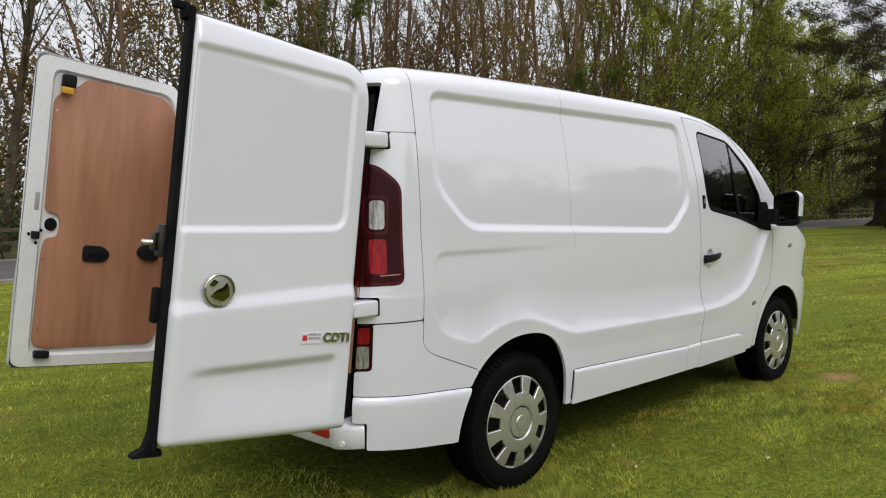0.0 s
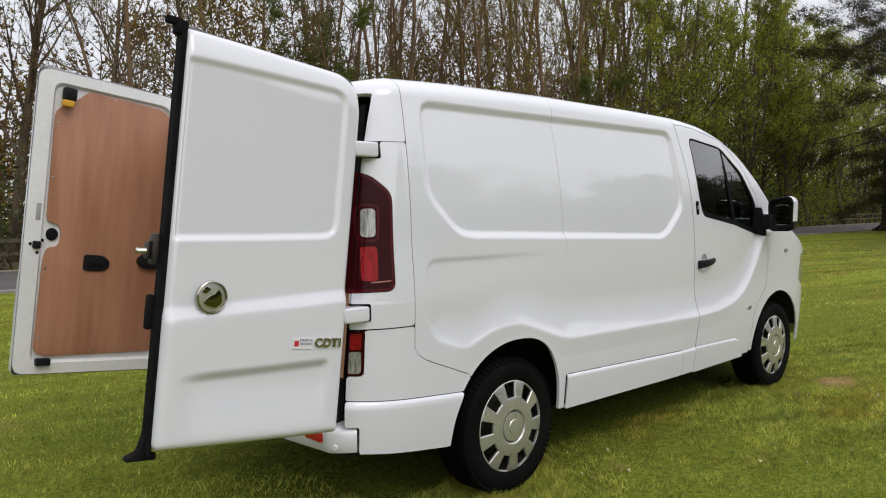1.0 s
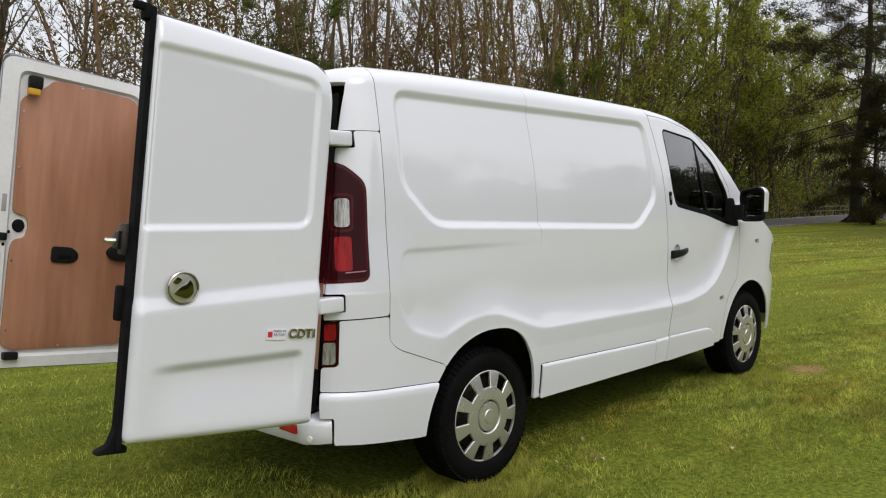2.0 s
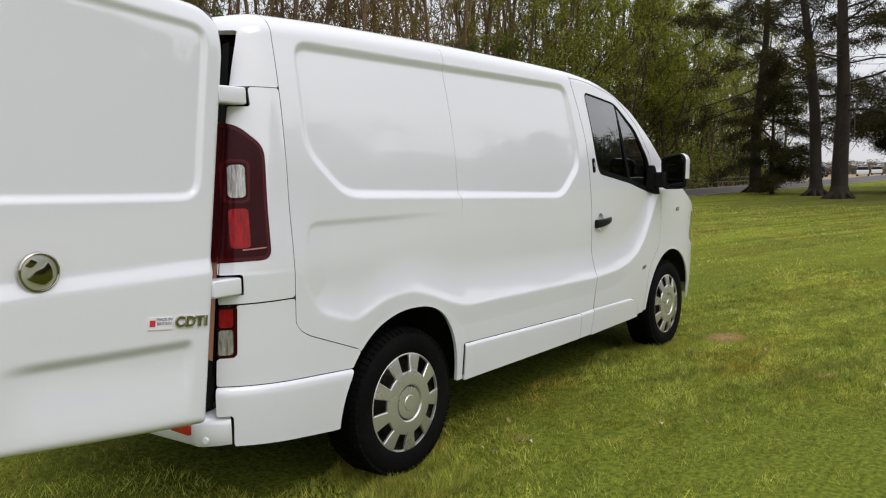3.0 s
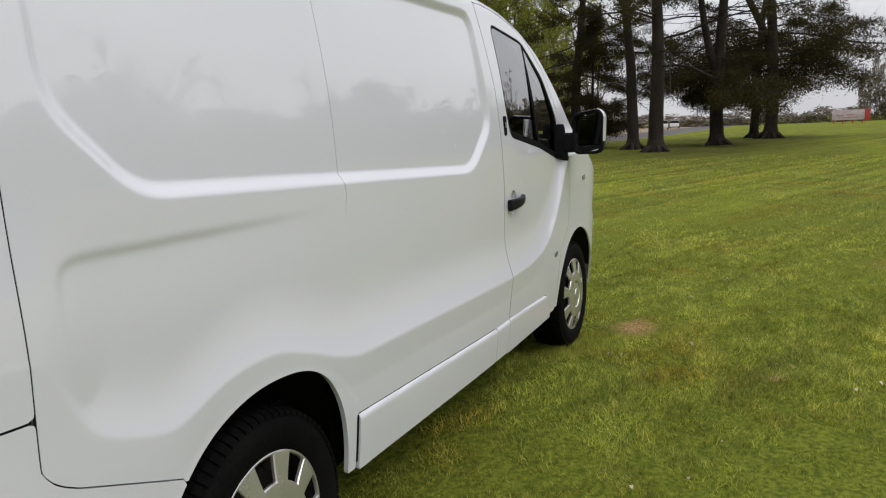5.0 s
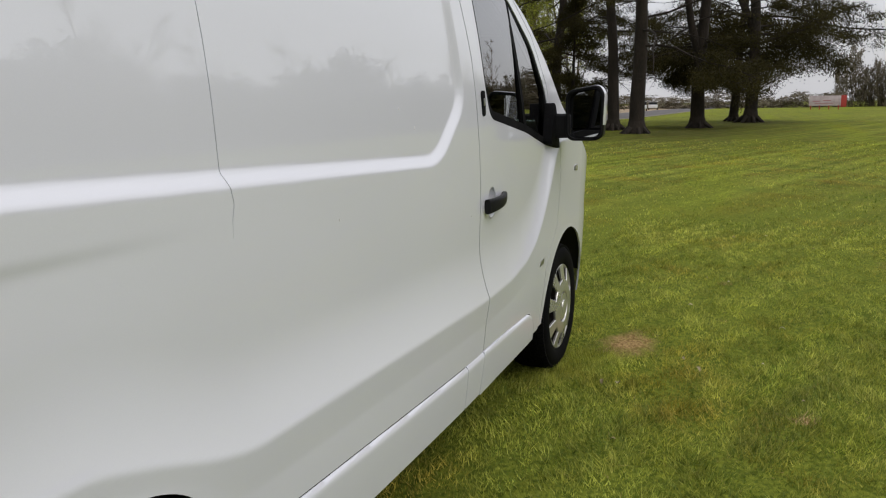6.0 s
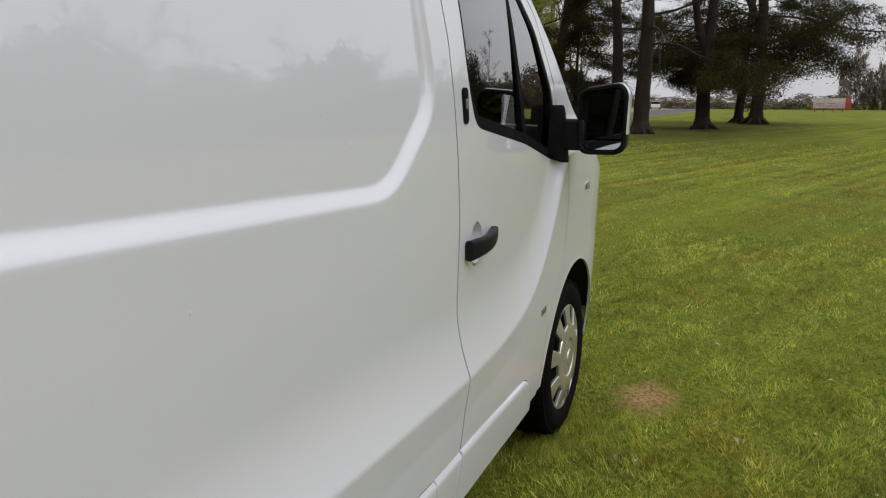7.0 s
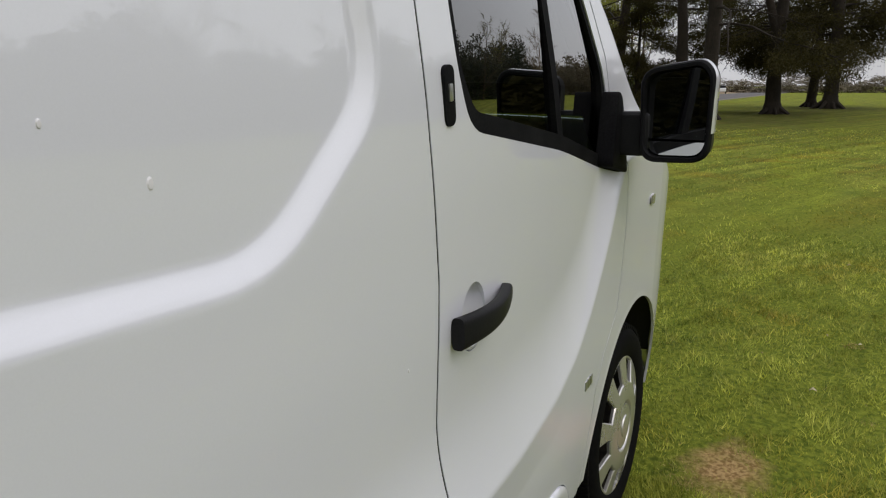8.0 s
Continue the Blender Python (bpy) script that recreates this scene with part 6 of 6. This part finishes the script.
# dense growth: twiggy woodland behind the first trees, and tree lines round the open field
def thicket(name, seed, length, depth, height, n, size, gap, low, spread, trunks, flat=0.35):
    """A band of wood: stems, clumps of small leaves with gaps towards an uneven top, and undergrowth."""
    w = Wood(seed)
    rng = w.rng
    r = np.random.default_rng(seed)

    def top(x):
        return height * (1 - flat * 0.5 + flat * (noise.noise((x * 0.13, seed, 0.5)) + 0.5 * noise.noise((x * 0.5, seed, 2.5))))

    for _ in range(trunks):
        x = rng.uniform(-length / 2, length / 2)
        h = top(x) * rng.uniform(0.7, 1.0)
        tr = w.limb((x, rng.uniform(-depth / 2, depth / 2), -0.2), (rng.gauss(0, 0.12), rng.gauss(0, 0.12), 1), h, rng.uniform(0.06, 0.17), 0.02, 6, 5, 0.08)
        for j in range(6):
            p, d, q = tr[1 + j % 5]
            w.limb(p, side_dir(d, rng, rng.uniform(0.35, 0.9), rng.uniform(0, 6.283)), h * rng.uniform(0.15, 0.35), 0.035, 0.008, 3, 3, 0.2, 0.1)
    per = 22
    cen = []
    for k in range(n // per):
        x, q = r.uniform(-length / 2, length / 2), r.random()
        z = 0.3 + (top(x) - 0.3) * q
        if noise.noise((x * 0.42 + seed, z * 0.55, 7.7)) + 0.5 * noise.noise((x * 1.3, z * 1.5, 3.1 + seed)) < gap * q - low:
            continue
        cen.append((x, r.uniform(-depth / 2, depth / 2), z))
    out = []
    under = [(r.uniform(-length / 2, length / 2), r.uniform(-depth / 2, depth / 2), 0.1 + 4.0 * r.random() ** 1.5) for _ in range(n // per // 6)]
    for nm, cc in (("crowns", cen), ("undergrowth", under)):
        c = np.repeat(np.array(cc), per, 0)
        m = len(c)
        c = c + r.normal(0, 1, (m, 3)) * np.array([spread, spread, spread * 0.8])
        c[:, 2] = np.abs(c[:, 2])
        u = r.normal(0, 1, (m, 3))
        u /= np.linalg.norm(u, axis=1)[:, None]
        v = np.cross(u, r.normal(0, 1, (m, 3)))
        v /= np.linalg.norm(v, axis=1)[:, None]
        ln = size * r.uniform(0.55, 1.35, m)[:, None]
        tri = np.stack([c + v * ln * 0.28, c + u * ln, c - v * ln * 0.28], 1).astype(np.float32)
        me = bpy.data.meshes.new(name + "_" + nm)
        me.vertices.add(m * 3)
        me.vertices.foreach_set("co", tri.ravel())
        me.loops.add(m * 3)
        me.loops.foreach_set("vertex_index", np.arange(m * 3, dtype=np.int32))
        me.polygons.add(m)
        me.polygons.foreach_set("loop_start", np.arange(0, m * 3, 3, dtype=np.int32))
        me.update(calc_edges=True)
        out.append(me)
    return [w.meshes(name)[0]] + out


def band(name, meshes, mats, x, y, rz, sx, sz, label):
    t = thing(name, x, y, 0, rz, label, "trees", kind="stuff")
    t.scale = (sx, 1, sz)
    for nm, me, mt in zip(("trunks", "crowns", "undergrowth"), meshes, mats):
        tagged(part(nm, me, mt, t), kind="stuff")
    return t


band("woodland_thicket", thicket("brown_thicket", 3, 56, 7, 14, 110000, 0.24, 1.25, 1.0, 0.50, 60), (M_BARK_RED, M_BUD, M_LEAF_IVY), 27, 31, 0, 1, 1, "dense brown budding twigs deep in the wood")
band("woodland_thicket", thicket("olive_thicket", 4, 26, 8, 13, 26000, 0.26, 1.2, 0.95, 0.55, 30), (M_BARK_RED, M_LEAF_YEL, M_LEAF_IVY), 57, 29, 0, 1, 1, "dense olive-green young leaves deep in the wood")
band("woodland_thicket", thicket("green_thicket", 6, 60, 6, 11, 28000, 0.30, 1.0, 0.98, 0.7, 40), (M_BARK, M_LEAF, M_LEAF_IVY), 68, 26, 0, 0.8, 1, "leafy spring-green wood beside the road")
DARK = thicket("dark_belt", 7, 110, 8, 14.0, 190000, 0.48, 0.12, 1.0, 0.5, 90, 0.6)
BACK = thicket("back_belt", 9, 36, 8, 13.0, 64000, 0.65, 0.1, 1.2, 0.6, 24, 0.4)
FAR = thicket("far_belt", 8, 190, 12, 10.0, 76000, 0.58, 0.35, 1.0, 0.55, 80, 0.5)
dull = (M_BARK, M_LEAF_FAR, M_LEAF_DARK)
band("far_tree_belt", DARK, dull, 76, -46, 0, 1.25, 1.0, "dull green tree line across the field")
band("far_tree_belt", BACK, (M_BARK_PINE, M_NEEDLE, M_NEEDLE), -62, -12, 84, 3.0, 1.5, "dark tree line behind the lawn")
for x, y, rz, s, high in ((132, -72, 12, 1.1, 1.5), (180, 81, 87, 1.0, 0.34), (178, -47, 88, 0.36, 1.25)):
    band("far_tree_belt", FAR, (M_BARK, M_TWIG_FAR, M_TWIG_FAR), x, y, rz, s, high, "low hedge and tree line across the field")

# ---- fence along the wood ----
fence = thing("fence", 0, 19.0, 0, 0, "weathered post-and-rail wooden fence along the wood", "fence")
post_me = finish(boxed(-0.05, 0.05, -0.05, 0.05, -0.1, 0.95, bevel=0.012), "post", 40)
rail_me = finish(boxed(-1.25, 1.25, -0.02, 0.02, -0.05, 0.05, bevel=0.008), "rail", 40)
for k in range(34):
    x = -6 + 2.5 * k
    ob = part("post", post_me, M_WOOD_POST, fence)
    ob.matrix_basis = pose(x, 0, 0, random.uniform(-2, 2), random.uniform(-2, 2), 0)
    if k < 33:
        for z in (0.42, 0.78):
            ob = part("rail", rail_me, M_WOOD_POST, fence)
            ob.matrix_basis = pose(x + 1.25, -0.06, z + random.uniform(-0.02, 0.02))


# ---- far things across the field ----
def far_car(name, x, y, rz, paint, length, height, label, cat):
    t = thing(name, x, y, 0.0, rz, label, cat)
    h = length / 2
    bm = bmesh.new()
    prism(bm, rounded([(-h, 0.35), (h, 0.35), (h, 0.85), (h * 0.62, 0.98), (-h, 1.02)], 0.12), -0.85, 0.85, 0.06)
    part("body", bm, paint, t)
    bm = bmesh.new()
    prism(bm, rounded([(-h * 0.92, 0.98), (h * 0.55, 0.98), (h * 0.22, height), (-h * 0.82, height)], 0.12), -0.74, 0.74, 0.06)
    part("cabin", bm, M_BLACK, t, "dark glazed cabin")
    part("roof", boxed(-h * 0.8, h * 0.22, -0.70, 0.70, height - 0.02, height + 0.04, bevel=0.02), paint, t)
    for wx in (-h * 0.6, h * 0.6):
        for wy in (-0.8, 0.8):
            bm = bmesh.new()
            lathe(bm, [(0, -0.1), (0.3, -0.1), (0.34, -0.06), (0.34, 0.06), (0.3, 0.1), (0, 0.1)], 20)
            w = part("wheel", bm, M_RUBBER, t)
            w.matrix_basis = pose(wx, wy, 0.33)
    return t


far_car("parked_car", 118, 22.8, 4, M_CARDARK, 4.6, 1.75, "dark estate car parked beside the far road", "car")
far_car("parked_car", 132, 25.0, 6, M_CARDARK, 4.5, 1.7, "dark car parked behind another beside the far road", "car")
far_car("parked_car", 136, 19.6, 8, M_CARWHITE, 4.4, 1.55, "white car parked on the far road", "car")
far_car("parked_car", 152, 20.0, 8, M_CARWHITE, 4.4, 1.5, "white car parked on the far road", "car")
board = thing("banner_stand", 130, -8.85, 0.0, -92, "pale printed banner on a red wooden stand", "sign")
part("banner", boxed(-2.4, 2.0, -0.03, 0.03, 0.55, 2.05, bevel=0.01), M_BANNER, board, "pale banner with faded print")
for k, (a, b, z0, z1) in enumerate(((-1.9, -0.9, 1.15, 1.32), (-0.5, 0.6, 1.25, 1.4), (-1.6, 0.9, 0.85, 0.95))):
    part("print_bar", boxed(a, b, -0.04, -0.032, z0, z1), M_PRINT, board)
for x in (-2.2, -1.0, 0.3, 1.6):
    part("leg", boxed(x, x + 0.14, -0.07, 0.07, -0.05, 0.6, bevel=0.01), M_REDPAINT, board)
part("end_frame", boxed(1.95, 2.7, -0.08, 0.08, 0.35, 2.1, bevel=0.03), M_REDPAINT, board)


# ---- grass: single blades near the camera, tufts further out ----
def sheet_of_blades(name, n, centre, reach, power, h0, h1, width, seed, material, label, lean=0.65, keep=None):
    """Blades scattered round a centre, ever thinner and broader outwards."""
    r = np.random.default_rng(seed)
    d = reach * r.random(n) ** power
    w0 = r.uniform(0, 2 * np.pi, n)
    x, y = centre[0] + d * np.cos(w0), centre[1] + d * np.sin(w0)
    if reach > 5:
        x, y = x + r.normal(0, 0.5, n), y + r.normal(0, 0.5, n)
    if keep is not None:
        k = keep(x, y, r)
        x, y, d = x[k], y[k], d[k]
        n = len(x)
    width = width * (1 + 0.28 * np.maximum(d - 2, 0))
    z = np.full(n, -0.02)
    a = r.uniform(0, 2 * np.pi, n)
    patch = 0.5 + 0.5 * np.sin(x * 2.1 + 1.7 * np.sin(y * 1.7)) * np.sin(y * 2.6 + 1.3 * np.sin(x * 1.1))
    h = (h0 + (h1 - h0) * r.random(n)) * (0.85 + 0.3 * patch)
    # blades of one tuft lie the same way
    sway = np.sin(x * 13 + 2.5 * np.sin(y * 9)) + np.sin(y * 15 + 2 * np.sin(x * 7))
    h = h * (0.85 + 0.22 * sway)
    turn = 2.2 * np.sin(x * 5 + 1.9 * np.sin(y * 6.1)) + 2.0 * np.sin(y * 4.3 + x * 2.7)
    lx, ly = (r.normal(0, lean * 0.85, n) + 0.28 * np.cos(turn)) * h, (r.normal(0, lean * 0.85, n) + 0.28 * np.sin(turn)) * h
    wx, wy = np.cos(a) * width / 2, np.sin(a) * width / 2
    co = np.empty((n, 3, 3), np.float32)
    co[:, 0] = np.stack([x - wx, y - wy, z], -1)
    co[:, 1] = np.stack([x + wx, y + wy, z], -1)
    co[:, 2] = np.stack([x + lx, y + ly, z + h], -1)
    me = bpy.data.meshes.new(name)
    me.vertices.add(n * 3)
    me.vertices.foreach_set("co", co.ravel())
    me.loops.add(n * 3)
    me.loops.foreach_set("vertex_index", np.arange(n * 3, dtype=np.int32))
    me.polygons.add(n)
    me.polygons.foreach_set("loop_start", np.arange(0, n * 3, 3, dtype=np.int32))
    me.update(calc_edges=True)
    ob = part(name, me, material, None, label)
    return tagged(ob, category="grass", kind="stuff")


def off_patch(x, y, r):
    d = np.hypot((x - 3.60) / 0.22, (y + 1.17) / 0.15)
    return (d > 1.15) | (r.random(len(x)) < 0.05 + 0.55 * np.clip(d - 0.45, 0, 1))


def lawn(x, y, r):
    van_floor = (x > -0.6) & (x < 3.6) & (np.abs(y) < 0.6)
    return off_patch(x, y, r) & ~van_floor & (y < 11.8)


sheet_of_blades("grass", 620000, (2.4, -2.2), 6.6, 0.56, 0.016, 0.040, 0.0044, 1, M_BLADE, "short mown grass blades", keep=lambda x, y, r: lawn(x, y, r) & (y < -0.35) & (y > -5.2) & (r.random(len(x)) < np.clip((6.8 - np.hypot(x - 2.4, y + 2.2)) / 2.5, 0, 1)))
sheet_of_blades("grass", 215000, (2.4, -1.9), 26.0, 1.0, 0.020, 0.050, 0.0044, 3, M_BLADE, "short mown grass blades", keep=lawn)
sheet_of_blades("grass", 190000, (-1.6, -0.5), 8.0, 0.8, 0.018, 0.044, 0.0044, 2, M_BLADE, "short mown grass blades", keep=lambda x, y, r: lawn(x, y, r) & (r.random(len(x)) < np.clip((8 - np.hypot(x + 1.6, y + 0.5)) / 4, 0, 1)))
tr_ = np.random.default_rng(77)
TUFTS = np.stack([tr_.uniform(-1.5, 8.0, 260), tr_.uniform(-5.2, -1.15, 260), tr_.uniform(0.04, 0.10, 260)], -1)


def in_tuft(x, y, r):
    """Where the mower has left small coarse tufts."""
    k = np.zeros(len(x), bool)
    for cx, cy, rad in TUFTS:
        k |= np.hypot(x - cx, (y - cy) * 1.2) < rad * (0.6 + 0.4 * np.sin(x * 40 + y * 31))
    return k & off_patch(x, y, r)


sheet_of_blades("coarse_tufts", 330000, (3.0, -2.6), 5.6, 0.55, 0.030, 0.062, 0.0046, 9, M_BLADE, "small coarse tufts standing above the mown lawn", lean=0.5, keep=in_tuft)
for k, x in enumerate((-0.02, 3.08)):
    sheet_of_blades("long_grass", 5200, (x, -0.90), 0.34, 0.55, 0.030, 0.066, 0.0032, 60 + k, M_BLADE, "longer grass standing round a tyre", lean=0.4)
sheet_of_blades("dry_straw", 4200, (3.60, -1.17), 0.27, 0.7, 0.004, 0.016, 0.003, 5, M_STRAW, "dry straw on a worn patch of lawn", lean=2.2)
sheet_of_blades("dry_straw", 3500, (2.5, -1.5), 7.0, 0.8, 0.006, 0.025, 0.0028, 6, M_STRAW, "dry cut stalks scattered in the lawn", lean=1.6)

for k, (x, y) in enumerate(((2.757, -2.082), (1.307, -2.156), (1.36, -2.30), (0.66, -1.10), (5.37, -1.60), (4.30, -1.663))):
    sheet_of_blades("dead_tuft", 120, (x, y), 0.055, 0.6, 0.008, 0.034, 0.004, 40 + k, M_STRAW, "small tuft of dead brown stalks", lean=1.4)

# ---- fallen leaves and bits on the lawn ----
def leaf_mesh(seed):
    r = random.Random(seed)
    bm = bmesh.new()
    mid = []
    n = 7
    L = 0.045
    left, right = [], []
    for i in range(n):
        t = i / (n - 1)
        w = 0.014 * math.sin(math.pi * min(0.97, t * 0.92 + 0.05)) * (1 + r.uniform(-0.2, 0.2))
        zc = 0.010 + 0.012 * math.sin(t * 3) + r.uniform(-0.002, 0.002)
        mid.append(bm.verts.new((L * (t - 0.5), 0, zc)))
        left.append(bm.verts.new((L * (t - 0.5), w, zc + w * 0.5)))
        right.append(bm.verts.new((L * (t - 0.5), -w, zc + w * 0.35)))
    for i in range(n - 1):
        bm.faces.new((mid[i], mid[i + 1], left[i + 1], left[i]))
        bm.faces.new((right[i], right[i + 1], mid[i + 1], mid[i]))
    return finish(bm, "fallen_leaf", 60)


LEAVES = [leaf_mesh(k) for k in range(4)]
lr = random.Random(21)
spots = [(0.79, -0.92), (0.37, -1.05), (2.93, -2.08), (3.19, -1.59), (5.32, -1.63), (4.49, -1.43), (1.75, -1.9), (2.2, -1.35), (4.1, -2.0), (3.4, -1.9), (2.6, -2.45), (1.3, -1.5)]
spots += [(lr.uniform(-2, 8), lr.choice((-1, -1, -1, 1)) * lr.uniform(1.1, 4)) for _ in range(46)]
for k, (x, y) in enumerate(spots):
    ob = part("fallen_leaf", LEAVES[k % 4], M_DRYLEAF, None, "small pale dry leaf lying on the grass")
    tagged(ob, category="leaf", group="fallen leaves")
    s = lr.uniform(0.35, 0.9)
    ob.matrix_basis = pose(x, y, 0.012, lr.uniform(-25, 25), lr.uniform(-25, 25), lr.uniform(0, 360)) @ Matrix.Diagonal((s, s, s, 1))
